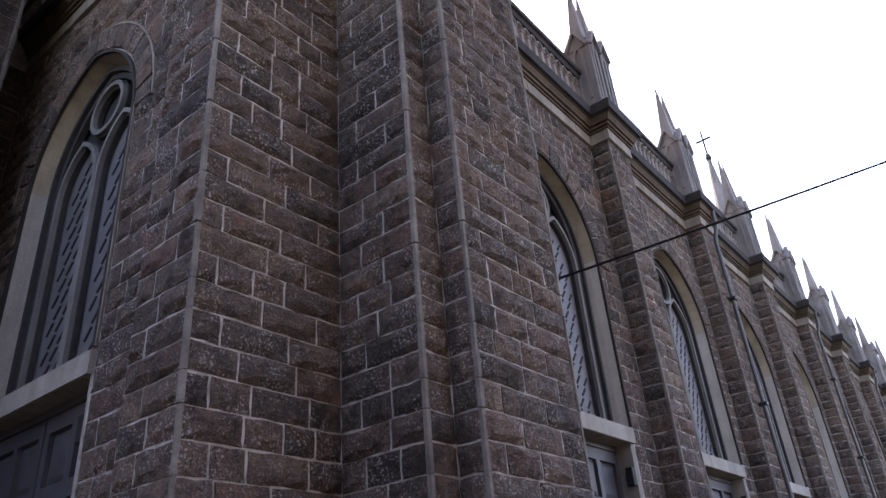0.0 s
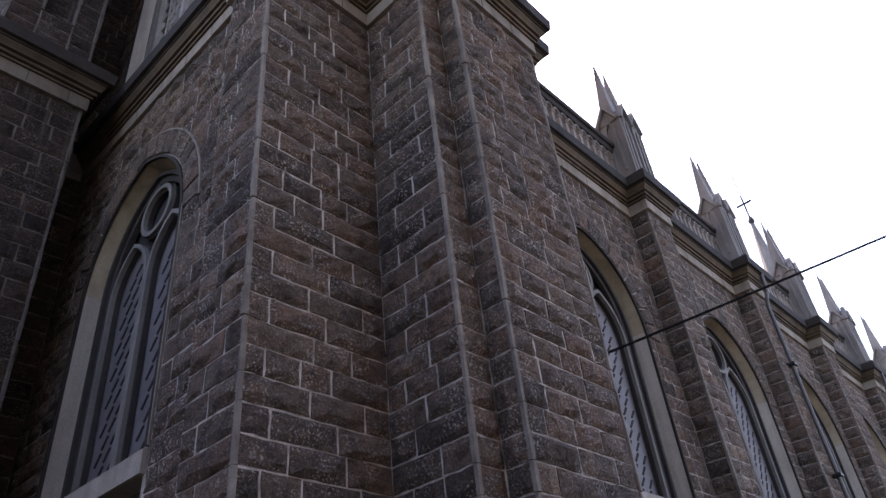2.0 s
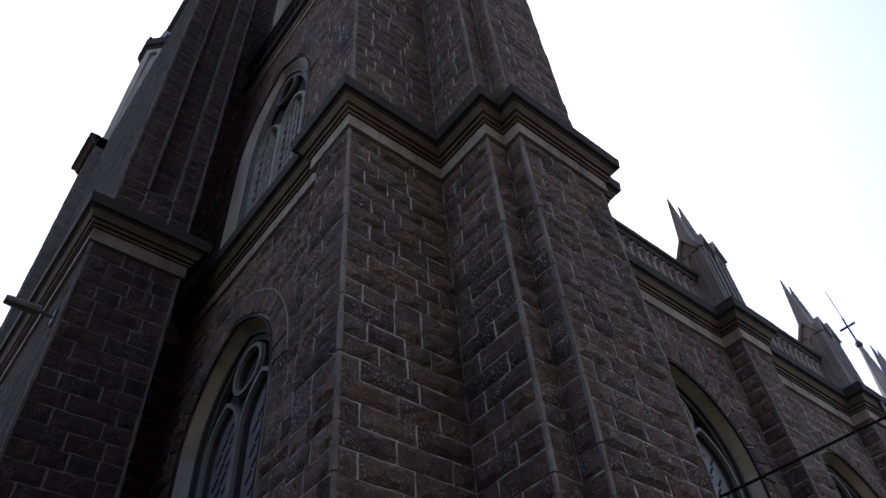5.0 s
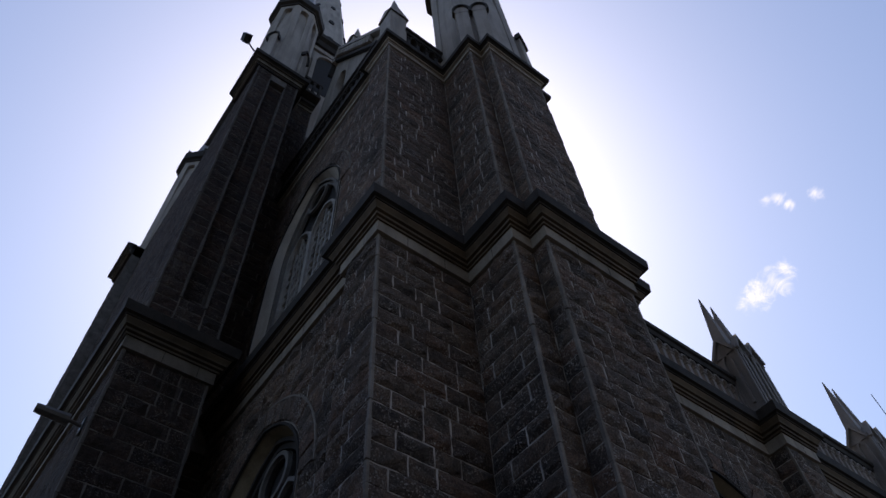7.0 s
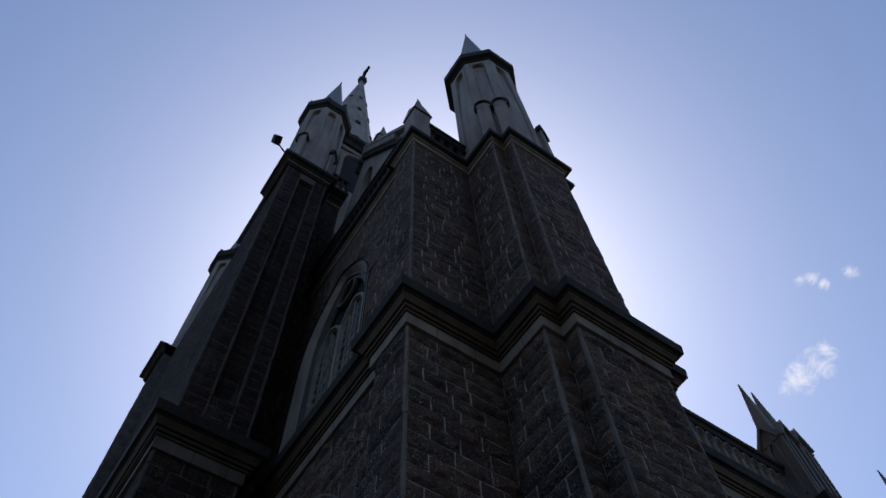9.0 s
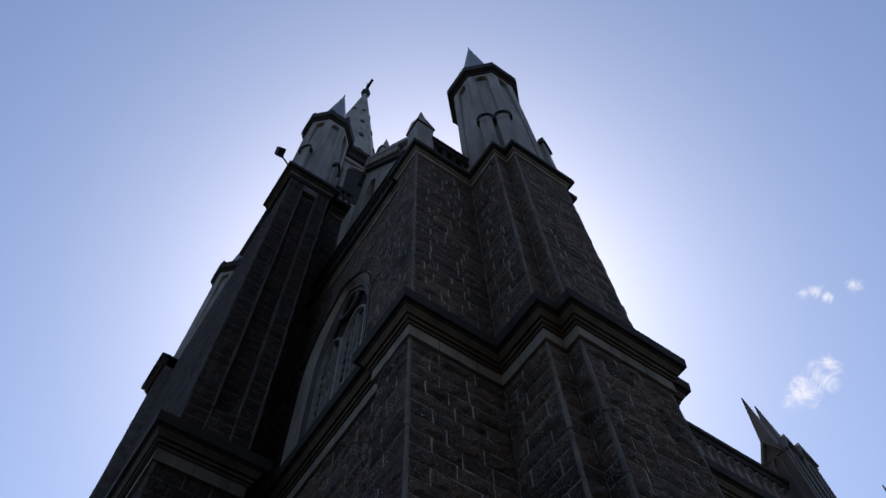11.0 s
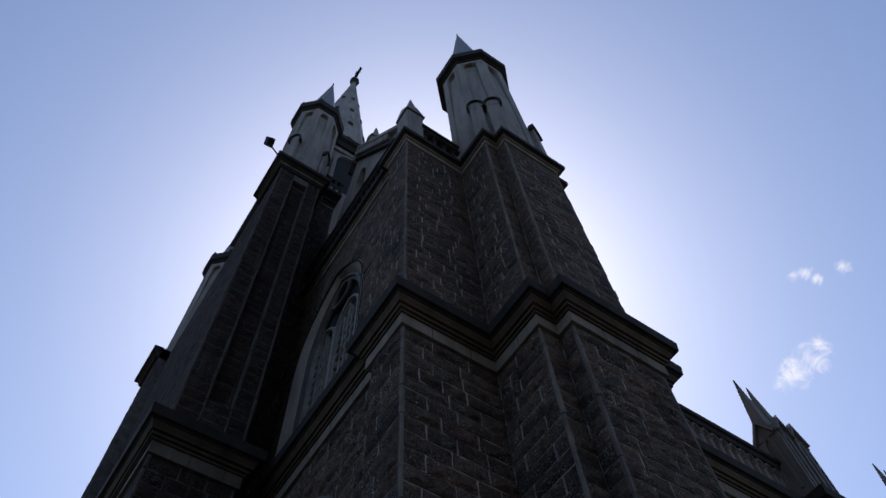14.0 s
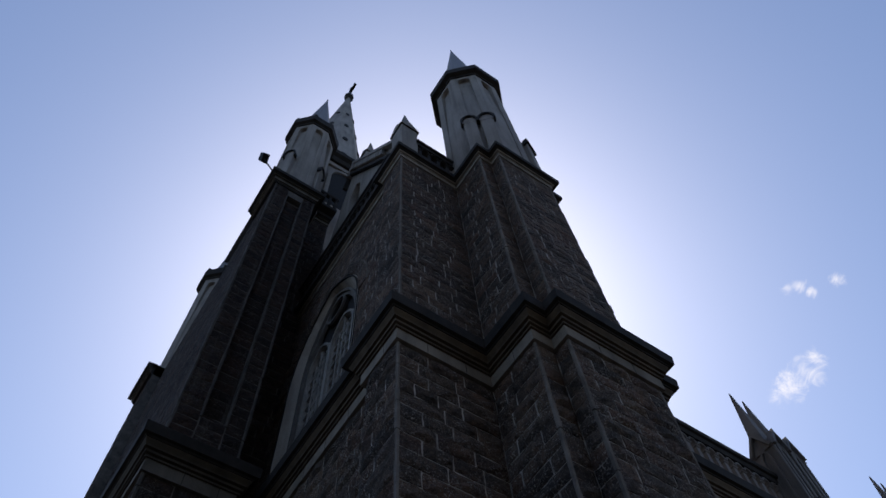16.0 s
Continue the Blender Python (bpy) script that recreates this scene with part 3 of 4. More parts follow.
FRZ = [(-0.02, ZF), (0.06, ZF), (0.06, ZF + 0.215), (-0.02, ZF + 0.215)]
MLD = [(-0.02, ZF + 0.217), (0.088, ZF + 0.217), (0.088, ZF + 0.252), (0.066, ZF + 0.256), (0.066, ZF + 0.272), (0.115, ZF + 0.276), (0.120, ZF + 0.316),
       (0.098, ZF + 0.321), (0.098, ZF + 0.338), (0.150, ZF + 0.343), (0.155, ZF + 0.37), (0.188, ZF + 0.43), (0.192, ZF + 0.45), (-0.02, ZF + 0.45)]
DRIP = [(-0.05, ZF + 0.452), (0.205, ZF + 0.452), (0.212, ZF + 0.478), (0.262, ZF + 0.486), (0.280, ZF + 0.665), (0.24, ZF + 0.71), (-0.10, ZF + 0.82)]


def cornice(name, line, label, up=0.0, parent=None, closed=False, dark_tone=False):
    c = empty(name) if parent is None else parent
    if parent is None:
        tagged(c, label, "cornice", kind="structure")
    for nm, prof, mat in (("frieze", FRZ, DARK_FRIEZE if dark_tone else FRIEZE), ("moulding", MLD, DARK_CORNICE if dark_tone else CORNICE), ("drip_course", DRIP, SOOT)):
        part(nm, sweep(bmesh.new(), line, [(o, z + up) for o, z in prof], closed), mat, c)
    # butt joints of the frieze blocks
    rnd = random.Random(len(line) * 7 + 3)
    bm = bmesh.new()
    for p, q in zip(line, line[1:]):
        L = (Vector(q) - Vector(p)).length
        m = at_face(p, q)
        s = rnd.uniform(0.3, 0.6)
        while s < min(L - 0.12, 14.0):
            vs = [m @ Vector((x, y, z + up)) for x, y, z in ((s - .004, -.0625, ZF + .004), (s + .004, -.0625, ZF + .004), (s + .004, -.0625, ZF + .212), (s - .004, -.0625, ZF + .212))]
            wv = [m @ Vector((x, y, z + up)) for x, y, z in ((s - .004, -.05, ZF + .004), (s + .004, -.05, ZF + .004), (s + .004, -.05, ZF + .212), (s - .004, -.05, ZF + .212))]
            loft(bm, [vs, wv])
            s += rnd.uniform(0.5, 0.85)
    part("frieze_joints", bm, SOOT, c)
    tagged(c.children[-1], kind="stuff")
    return c


cornice("cornice_front", facade + corner, "ochre moulded cornice with pale frieze and sooty drip stone")

# ---------------------------------------------------------------- the nave wall
bays = [((6.28, PIL0 - PILW / 2))] + [(PIL0 + BAY * i + PILW / 2, PIL0 + BAY * (i + 1) - PILW / 2) for i in range(NPIL - 1)]
wn_ = empty("wall_nave")
tagged(wn_, "long side wall of coursed granite with pilasters", "wall", kind="structure")
for x0, x1 in bays:
    c = (x0 + x1) / 2
    bm = holed(bmesh.new(), [(x0, HEAD + 0.02), (x1, HEAD + 0.02), (x1, ZC), (x0, ZC)],
               [[(c - NW - .02, SILL - 0.2)] + arch(NW + .02, SPRING, APEX + .02, 12, c) + [(c + NW + .02, SILL - 0.2)]], 0, 0.62)
    box(bm, x0, c - NW, 0, 0.62, 0, HEAD + 0.02)
    box(bm, c + NW, x1, 0, 0.62, 0, HEAD + 0.02)
    part("bay_wall", bm, MORTAR, wn_, m=pose(0, NAVE_Y, 0))
nwin = nd = None
for i, (x0, x1) in enumerate(bays):
    m = pose((x0 + x1) / 2, NAVE_Y, 0)
    if nwin is None:
        nwin = gothic_window("window_nave", m, NW, SILL, SPRING, APEX, "tall pointed side window with lancets and an oculus")
        nd = panelled_door("door_nave", m, NW, HEAD)
    else:
        copy_thing(nwin, m)
        copy_thing(nd, m)
for i in range(NPIL):
    c = PIL0 + BAY * i
    p = part("pilaster", boxed(c - PILW / 2, c + PILW / 2, NAVE_Y - PILD, NAVE_Y + 0.62, 0, ZC), MORTAR, wn_)
line = [(6.28, NAVE_Y)] + nave_line + [(NAVE_END, NAVE_Y)]
cornice("cornice_nave", line, "ochre moulded cornice along the side wall")
back = part("wall_back", boxed(6.3, NAVE_END, NAVE_Y + 1.2, NAVE_Y + 12, 0, ZC + 0.5), MORTAR)
tagged(back, "plain inner wall and roof base of the nave", "wall", kind="structure")


def balustrade(name, p, q, z, label, height=1.15, gap=0.215, mat=GREY, cap=0.26):
    """Square plinth, fluted balusters that open into small arches, and a dark coping."""
    m = at_face(p, q)
    L = (Vector(q) - Vector(p)).length
    b = empty(name, m)
    tagged(b, label, "balustrade", "parapets of the church")
    part("plinth", boxed(0, L, -0.09, 0.09, z, z + 0.14, bevel=0.006), mat, b)
    part("coping", sweep(bmesh.new(), [(0, 0), (L, 0)], [(-0.12, z + height - cap), (0.09, z + height - cap), (0.10, z + height - cap * 0.55), (0.14, z + height - cap * 0.5),
         (0.15, z + height - 0.05), (0.10, z + height), (-0.12, z + height)]), SOOT, b, "sooty weathered coping")
    n = max(2, round(L / gap))
    g = L / n
    zt = z + height - cap
    for i in range(n):
        bm = bmesh.new()
        x = (i + 0.5) * g
        w = 0.040
        loft(bm, [[(x - a, -a, zz), (x + a, -a, zz), (x + a, a, zz), (x - a, a, zz)] for a, zz in
                  ((0.060, z + 0.14), (0.060, z + 0.2), (w, z + 0.23), (w, zt - 0.17), (0.060, zt - 0.155), (0.060, zt - 0.125), (w, zt - 0.11), (w, zt))])
        part("baluster", bm, mat, b)
        part("arch", bar(bmesh.new(), [(x + g / 2 + g * 0.40 * math.cos(q), zt - 0.125 + 0.105 * math.sin(q)) for q in (math.pi - math.pi * k / 6 for k in range(7))], 0.030, -0.075, 0.03), mat, b)
    return b


def twin_pinnacle(m):
    """A pedestal over a pilaster: two panelled shafts side by side, gablets and a pair of sharp spires."""
    t = empty("pinnacle", m)
    tagged(t, "grey cement twin pinnacle with gablets and sharp spires", "pinnacle", "pinnacles along the parapet")
    W, D, H = 0.38, 0.22, 1.72
    part("shaft", boxed(-W, W, -D, D, 0, H, bevel=0.012), GREY, t)
    part("foot", boxed(-W - .04, W + .04, -D - .04, D + .04, 0, 0.12, bevel=0.02), GREY, t)
    for x in (-W, -W + 0.12, -0.09, 0.09, W - 0.12, W):
        bm = bmesh.new()
        box(bm, x - 0.03, x + 0.03, -D - 0.045, -D + 0.01, 0.12, H - 0.02, bevel=0.008)
        part("rib", bm, GREY, t)
    def gablet(face, wd, rise):
        """A steep little roof that juts out over a niche with a pointed head; local x along the face."""
        roof = part("gablet", bar(bmesh.new(), [(-wd - .06, H - .14), (0, H + rise), (wd + .06, H - .14)], 0.055, -0.10, 0.02), GREY, t, "weathered gablet coping", m=face)
        bm = bmesh.new()
        loft(bm, [[(-wd, y, H - .12), (wd, y, H - .12), (0, y, H + rise - .03)] for y in (-0.03, 0.1)])
        part("tympanum", bm, GREY, roof)
        part("niche_moulding", bar(bmesh.new(), [(-wd * .5, 0.35)] + arch(wd * .5, H - 0.34, H - 0.10, 5) + [(wd * .5, 0.35)], 0.045, -0.04, 0.0), GREY, t, m=face)

    for sx in (-1, 1):
        cx = sx * W / 2
        gablet(pose(cx, -D, 0), 0.15, 0.30)
        gablet(pose(sx * W, 0, 0, 0, 0, 90 * sx), 0.18, 0.30)
        bm = bmesh.new()
        loft(bm, [[(cx + a * r, b * r, zz) for a, b in ((-1, -1), (1, -1), (1, 1), (-1, 1))] for r, zz in ((0.15, H - 0.02), (0.122, H + 0.33), (0.010, H + 1.76))])
        part("spire", bm, GREY, t)
    return t


ZB = ZC + 0.02
pin = None
for i in range(NPIL):
    m = pose(PIL0 - 0.05 + BAY * i, NAVE_Y - 0.18, ZB)
    pin = twin_pinnacle(m) if pin is None else copy_thing(pin, m)
for i, (x0, x1) in enumerate(bays):
    a = x0 + 0.0 if i == 0 else x0 - 0.02
    balustrade("balustrade", (a, NAVE_Y - 0.02), (x1 + 0.02, NAVE_Y - 0.02), ZB - 0.02, "grey parapet of slender balusters under a sooty coping")

# ---------------------------------------------------------------- upper stage of the front block
S = 0.05
upper = offset_path(corner, -S)
upper = [(v.x, v.y) for v in upper]
upper[0] = (corner[0][0] + S, 5.0)
upper[6], upper[7], upper[8], upper[9] = (5.85, upper[6][1]), (5.85, upper[7][1]), (6.15, upper[8][1]), (6.15, NAVE_Y + 0.6)
FUX = FACADE_X + 0.06
wu = part("wall_upper", prism(bmesh.new(), upper + [(6.2, TOWER_Y), (3.4, TOWER_Y), (3.4, 5.0)], ZC, ZC2), MORTAR)
tagged(wu, "upper stage of the corner in dark coursed granite", "wall", kind="structure")
UCY, UW, USILL, USPR, UAPX = 7.29, 1.31, 10.55, 13.30, 15.35
mu_ = at_face((FUX, TOWER_Y), (FUX, 5.0))
ucx = TOWER_Y - UCY
bm = holed(bmesh.new(), [(0, ZC), (fl, ZC), (fl, ZC2), (0, ZC2)],
           [[(ucx - UW - .02, USILL - 0.2)] + arch(UW + .02, USPR, UAPX + .02, 12, ucx) + [(ucx + UW + .02, USILL - 0.2)]], 0, 0.62)
wfu = part("wall_facade_upper", bm, MORTAR, m=mu_)
tagged(wfu, "upper front wall of dark coursed granite", "wall", kind="structure")
gothic_window("window_upper", mu_ @ Matrix.Translation((ucx, 0, 0)), UW, USILL, USPR, UAPX, "upper pointed window with pale ladder-like lattice", ladder=True, soffit=PALE_REVEAL, depth=0.20, splay=0.80)

FRZ2 = [(-0.02, ZF2), (0.045, ZF2), (0.045, ZF2 + 0.10), (-0.02, ZF2 + 0.10)]
MLD2 = [(-0.02, ZF2 + 0.102), (0.055, ZF2 + 0.102), (0.06, ZF2 + 0.13), (0.045, ZF2 + 0.134), (0.045, ZF2 + 0.146), (0.09, ZF2 + 0.15), (0.10, ZF2 + 0.19), (-0.02, ZF2 + 0.19)]
DRIP2 = [(-0.05, ZF2 + 0.192), (0.12, ZF2 + 0.192), (0.13, ZF2 + 0.215), (0.185, ZF2 + 0.225), (0.195, ZF2 + 0.37), (0.16, ZF2 + 0.40), (-0.10, ZF2 + 0.43)]


def cornice2(name, line, label, up=0.0, parent=None, closed=False, dark_tone=False):
    c = empty(name) if parent is None else parent
    if parent is None:
        tagged(c, label, "cornice", kind="structure")
    for nm, prof, mat in (("frieze", FRZ2, DARK_FRIEZE if dark_tone else REVEAL), ("moulding", MLD2, DARK_CORNICE if dark_tone else FRIEZE), ("drip_course", DRIP2, SOOT)):
        part(nm, sweep(bmesh.new(), line, [(o, z + up) for o, z in prof], closed), mat, c)
    return c


cornice2("cornice_top", [(FUX, TOWER_Y), (FUX, 5.0)] + upper, "narrow top cornice with sooty drip stone")
terrace = part("roof_terrace", boxed(2.9, 6.1, 4.3, TOWER_Y, ZC2 - 0.05, ZC2 + 0.06), SOOT)
tagged(terrace, "flat weathered roof behind the parapet", "roof", kind="structure")
balustrade("balustrade", (3.05, 4.34), (4.1, 4.34), ZC2, "grey parapet between the corner pinnacle and the turret", 1.45, 0.27, SOOT)
balustrade("balustrade", (2.72, TOWER_Y), (2.72, 4.74), ZC2, "dark parapet along the front wall", 1.0, 0.21, SOOT, 0.2)


def pinnacle(name, m, w, h, tip, label):
    p = empty(name, m)
    tagged(p, label, "pinnacle", "corner pinnacles")
    part("shaft", boxed(-w, w, -w, w, 0, h, bevel=0.015), TURRET, p)
    for k in range(4):
        bm = bmesh.new()
        loft(bm, [[(-w - .035, -w - .04, h - .05), (w + .035, -w - .04, h - .05), (0, -w - .04, h + w * 1.5)],
                  [(-w - .035, 0, h - .05), (w + .035, 0, h - .05), (0, 0, h + w * 1.5)]])
        part("gablet", bm, TURRET, p, m=pose(0, 0, 0, 0, 0, 90 * k))
    bm = bmesh.new()
    s = w * 0.92
    loft(bm, [[(-s, -s, h), (s, -s, h), (s, s, h), (-s, s, h)], [(-.012, -.012, tip), (.012, -.012, tip), (.012, .012, tip), (-.012, .012, tip)]])
    part("spire", bm, TURRET, p)
    return p


pinnacle("pinnacle", pose(2.86, 4.48, ZC2), 0.23, 2.15, 4.0, "grey cement pinnacle with gablets on the corner")
pinnacle("pinnacle", pose(6.0, 4.6, ZC2), 0.27, 1.75, 3.35, "grey cement pinnacle behind the turret")


def octagon(ap, z, cx=0.0, cy=0.0):
    r = ap / math.cos(math.pi / 8)
    return [(cx + r * math.cos(math.pi / 8 + k * math.pi / 4), cy + r * math.sin(math.pi / 8 + k * math.pi / 4), z) for k in range(8)]


def turret(m, ap, h, cap, tip, label):
    """An eight-sided shaft with sunk arched panels, a jutting cap and a pointed roof."""
    t = empty("turret", m)
    tagged(t, label, "turret", "octagonal turrets")
    part("shaft", loft(bmesh.new(), [octagon(ap, 0), octagon(ap, h * .45), octagon(ap - .13, h)]), TURRET, t)
    part("foot", loft(bmesh.new(), [octagon(ap + .08, 0), octagon(ap + .08, .25), octagon(ap, .34)]), TURRET, t)
    side = ap * 0.828
    for k in range(8):
        mk = pose(0, 0, 0, 0, 0, 45 * k) @ pose(0, -ap, 0)
        bm = bmesh.new()
        hw = side / 2
        pw = side * 0.25
        line = [(-pw, 0.5)] + arch(pw, h - 0.50, h - 0.50 + pw * 1.02, 8) + [(pw, 0.5)]
        holed(bm, [(-hw - 0.02, 0.34), (hw + 0.02, 0.34), (hw + 0.02, h), (-hw - 0.02, h)], [line], -0.02, 0.15)
        part("panel_frame", bm, TURRET, t, m=mk)
    part("cap", loft(bmesh.new(), [octagon(ap + .06, h - .10), octagon(ap + .07, h + .0), octagon(cap, h + .05), octagon(cap + .015, h + .46), octagon(cap - .10, h + .54), octagon(ap * .9, h + .66)]), SOOT, t, "sooty jutting cap")
    for k in range(8):
        a = math.pi / 8 + k * math.pi / 4
        x, y = cap * 0.97 * math.cos(a), cap * 0.97 * math.sin(a)
        part("crest_block", boxed(x - .07, x + .07, y - .07, y + .07, h + .4, h + .72, bevel=0.02), SOOT, t)
    part("spire", loft(bmesh.new(), [octagon(ap * .86, h + .6), octagon(0.03, tip)]), ROOF, t, "grey slate spire")
    part("finial", tube(bmesh.new(), [(0, 0, tip - .1), (0, 0, tip + .3)], 0.03, 6), IRON, t)
    return t


def hood_pier(m, w, h):
    """A round-headed pier that leans on the turret's foot."""
    p = empty("turret_pier", m)
    tagged(p, "round-headed grey pier at the foot of the turret", "pier", "piers round the turrets")
    part("shaft", boxed(-w, w, -w, w * 3, 0, h, bevel=0.02), TURRET, p)
    bm = bmesh.new()
    pts = [(-w - .04, h - .12)] + [((w + .04) * math.cos(a), h + 2.2 * (w + .04) * math.sin(a)) for a in (math.pi - math.pi * i / 10 for i in range(11))] + [(w + .04, h - .12)]
    bar(bm, pts, 0.05, -w - 0.06, -w + 0.08)
    part("hood", bm, SOOT, p)
    bm = bmesh.new()
    loft(bm, [[(x, y, z) for x, z in pts[1:-1]] for y in (-w, w * 2)])
    part("head", bm, TURRET, p)
    return p


BT = (5.12, 4.06)
turret(pose(*BT, ZC2), 0.95, 8.55, 1.17, 18.0, "tall eight-sided grey cement turret with a sharp slate spire")
for x, y, r in ((4.30, 3.55, -45), (4.62, 3.24, -45), (5.86, 3.30, 20)):
    hood_pier(pose(x, y, ZC2, 0, 0, r), 0.17, 2.75)

# ---------------------------------------------------------------- the middle tower with its two front buttresses
TC = (3.6, 12.35)
TY1 = 2 * TC[1] - TOWER_Y
tw = part("wall_tower", boxed(0.87, 6.6, TOWER_Y, TY1, 0, 21.0), SHADED_MORTAR)
tagged(tw, "lower body of the middle tower in dark granite", "wall", kind="structure")
belfry = empty("belfry")
tagged(belfry, "light grey belfry of the middle tower with arched openings", "tower", kind="structure")
bx0, bx1, by0, by1 = 1.35, 6.0, TOWER_Y + 0.1, TY1 - 0.1
part("body", boxed(bx0, bx1, by0, by1, 21.0, 29.0), TURRET, belfry)
part("cornice", sweep(bmesh.new(), [(bx0, by1), (bx0, by0), (bx1, by0), (bx1, by1)], [(0, 28.6), (0.1, 28.6), (0.16, 28.9), (0.3, 29.0), (0.32, 29.25), (-0.2, 29.4)], True), SOOT, belfry)
SPX = 3.38
bm = bmesh.new()
sq = lambda a, z: [(SPX + sx * a * f1, TC[1] + sy * a * f2, z) for sx, sy, f1, f2 in ((-1, -1, .42, 1), (1, -1, .42, 1), (1, -1, 1, .42), (1, 1, 1, .42), (1, 1, .42, 1), (-1, 1, .42, 1), (-1, 1, 1, .42), (-1, -1, 1, .42))]
loft(bm, [sq(2.2, 29.2), sq(0.08, 50.6)])
part("spire", bm, TURRET, belfry, "tall grey spire with dark lucarnes")
cross = empty("spire_cross", pose(SPX, TC[1], 50.4))
tagged(cross, "dark iron cross on the spire", "cross")
part("ball", loft(bmesh.new(), [octagon(r, z) for r, z in ((.08, 0), (.3, .25), (.3, .5), (.08, .75))]), IRON, cross)
part("stem", boxed(-.09, .09, -.09, .09, .7, 3.0), IRON, cross)
part("arm", boxed(-.09, .09, -.7, .7, 1.9, 2.1), IRON, cross)



def front_buttress(flip):
    """A front buttress of the tower: granite foot, panelled upper stage, cornices and a turret."""
    def pl(line):
        return [(x, 2 * TC[1] - y) for x, y in line][::-1] if flip else line
    far = 2 * TC[1] - LTY
    lo = [(0.55, far), (0.55, far - 1.4), (LT0, far - 1.4), (LT0, LTY), (LT1, LTY), (LT1, TOWER_Y)]
    w = None
    if not flip:
        w = part("wall_buttress", prism(bmesh.new(), lo + [(2.1, far)], 0, ZC), SHADED_MORTAR)
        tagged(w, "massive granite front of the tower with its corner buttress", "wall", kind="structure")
        cornice("cornice_buttress", lo, "dark moulded cornice round the front buttress", dark_tone=True)
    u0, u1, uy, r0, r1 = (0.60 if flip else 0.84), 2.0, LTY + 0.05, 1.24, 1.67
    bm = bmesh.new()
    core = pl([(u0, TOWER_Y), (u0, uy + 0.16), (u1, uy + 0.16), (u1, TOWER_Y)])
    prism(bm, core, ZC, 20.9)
    wu2 = part("wall_buttress_upper", bm, SHADED_MORTAR)
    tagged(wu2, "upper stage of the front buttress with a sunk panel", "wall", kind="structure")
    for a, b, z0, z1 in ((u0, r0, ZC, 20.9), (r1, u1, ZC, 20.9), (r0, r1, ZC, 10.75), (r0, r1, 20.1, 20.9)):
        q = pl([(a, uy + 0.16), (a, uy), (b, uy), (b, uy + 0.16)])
        part("face_strip", prism(bmesh.new(), q, z0, z1), SHADED_MORTAR, wu2)
    up = pl([(u0, TOWER_Y), (u0, uy), (u1, uy), (u1, TOWER_Y)])
    top = pl([(u0 - 0.08, TOWER_Y), (u0 - 0.08, uy - 0.05), (u1 + 0.03, uy - 0.05), (u1 + 0.03, TOWER_Y)])
    part("corbel_band", prism(bmesh.new(), top, 20.45, 20.95), SOOT, wu2)
    cornice2("cornice_buttress_top", top, "dark top cornice of the front buttress", 20.55 - ZF2, dark_tone=True)
    cy = 2 * TC[1] - 8.66 if flip else 8.66
    turret(pose(1.48, cy, 21.0), 0.72, 6.2, 0.89, 12.4, "eight-sided grey cement turret over the front buttress")
    if not flip:
        for x, y, r in ((0.97, 8.10, -45), (1.90, 8.12, 45)):
            hood_pier(pose(x, y, 21.0, 0, 0, r), 0.14, 2.25)
    return w, wu2, lo, up, (u0, u1, uy, r0, r1)


BUT, BUT_UP, but_line, but_up_line, but_dims = front_buttress(False)
_, FAR_UP, _, far_up_line, _ = front_buttress(True)
side_b = part("wall_tower_side", boxed(1.98, 2.95, 9.12, 9.28, ZC, 22.6), SHADED_MORTAR)
tagged(side_b, "dark granite side wall between the tower and the front", "wall", kind="structure")
cornice2("cornice_tower_side", [(2.0, 9.12), (2.95, 9.12)], "dark cornice of the tower's side wall", 22.4 - ZF2, dark_tone=True)

balcony = empty("balcony", pose(2.5, 9.0, 22.84))
tagged(balcony, "small sooty stone balcony before the belfry opening", "balcony")
part("slab", boxed(-0.5, 0.5, -0.30, 0.2, 0.0, 0.16, bevel=0.02), SOOT, balcony)
part("handrail", boxed(-0.5, 0.5, -0.30, -0.16, 0.95, 1.10, bevel=0.02), SOOT, balcony)
for k in range(5):
    x = -0.42 + 0.21 * k
    part("baluster", loft(bmesh.new(), [[(x - a, -0.23 - a, z), (x + a, -0.23 - a, z), (x + a, -0.23 + a, z), (x - a, -0.23 + a, z)] for a, z in ((.05, .16), (.05, .24), (.035, .28), (.055, .5), (.035, .84), (.05, .88), (.05, .95))]), SOOT, balcony)

# raked gable behind the front parapet, with an arcaded coping and a small pinnacle
gable = empty("gable_wall", at_face((3.02, TOWER_Y), (3.02, 4.9)))
tagged(gable, "light grey raked gable wall with arcaded coping", "wall", kind="structure")
gy = lambda y: TOWER_Y - y
prof = [(gy(9.15), ZC2), (gy(5.0), ZC2), (gy(5.0), 20.1), (gy(5.6), 21.2), (gy(7.8), 25.1), (gy(8.7), 21.4), (gy(9.15), 19.5)]
part("panel", holed(bmesh.new(), prof, [[(gy(7.85), 19.3)] + arch(0.33, 21.9, 22.7, 6, gy(7.52)) + [(gy(7.19), 19.3)]], 0, 0.35), TURRET, gable)
# shallow near-black box paints the arch's depth dark
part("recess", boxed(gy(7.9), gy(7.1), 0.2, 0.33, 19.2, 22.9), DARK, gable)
rake = [(gy(8.05), 24.4), (gy(7.8), 25.2), (gy(5.55), 21.2), (gy(4.95), 20.1)]
part("coping", bar(bmesh.new(), rake, 0.12, -0.16, 0.4), TURRET, gable)
part("lower_band", bar(bmesh.new(), [(x - 0.25, z - 0.52) for x, z in rake], 0.10, -0.12, 0.02), SOOT, gable)
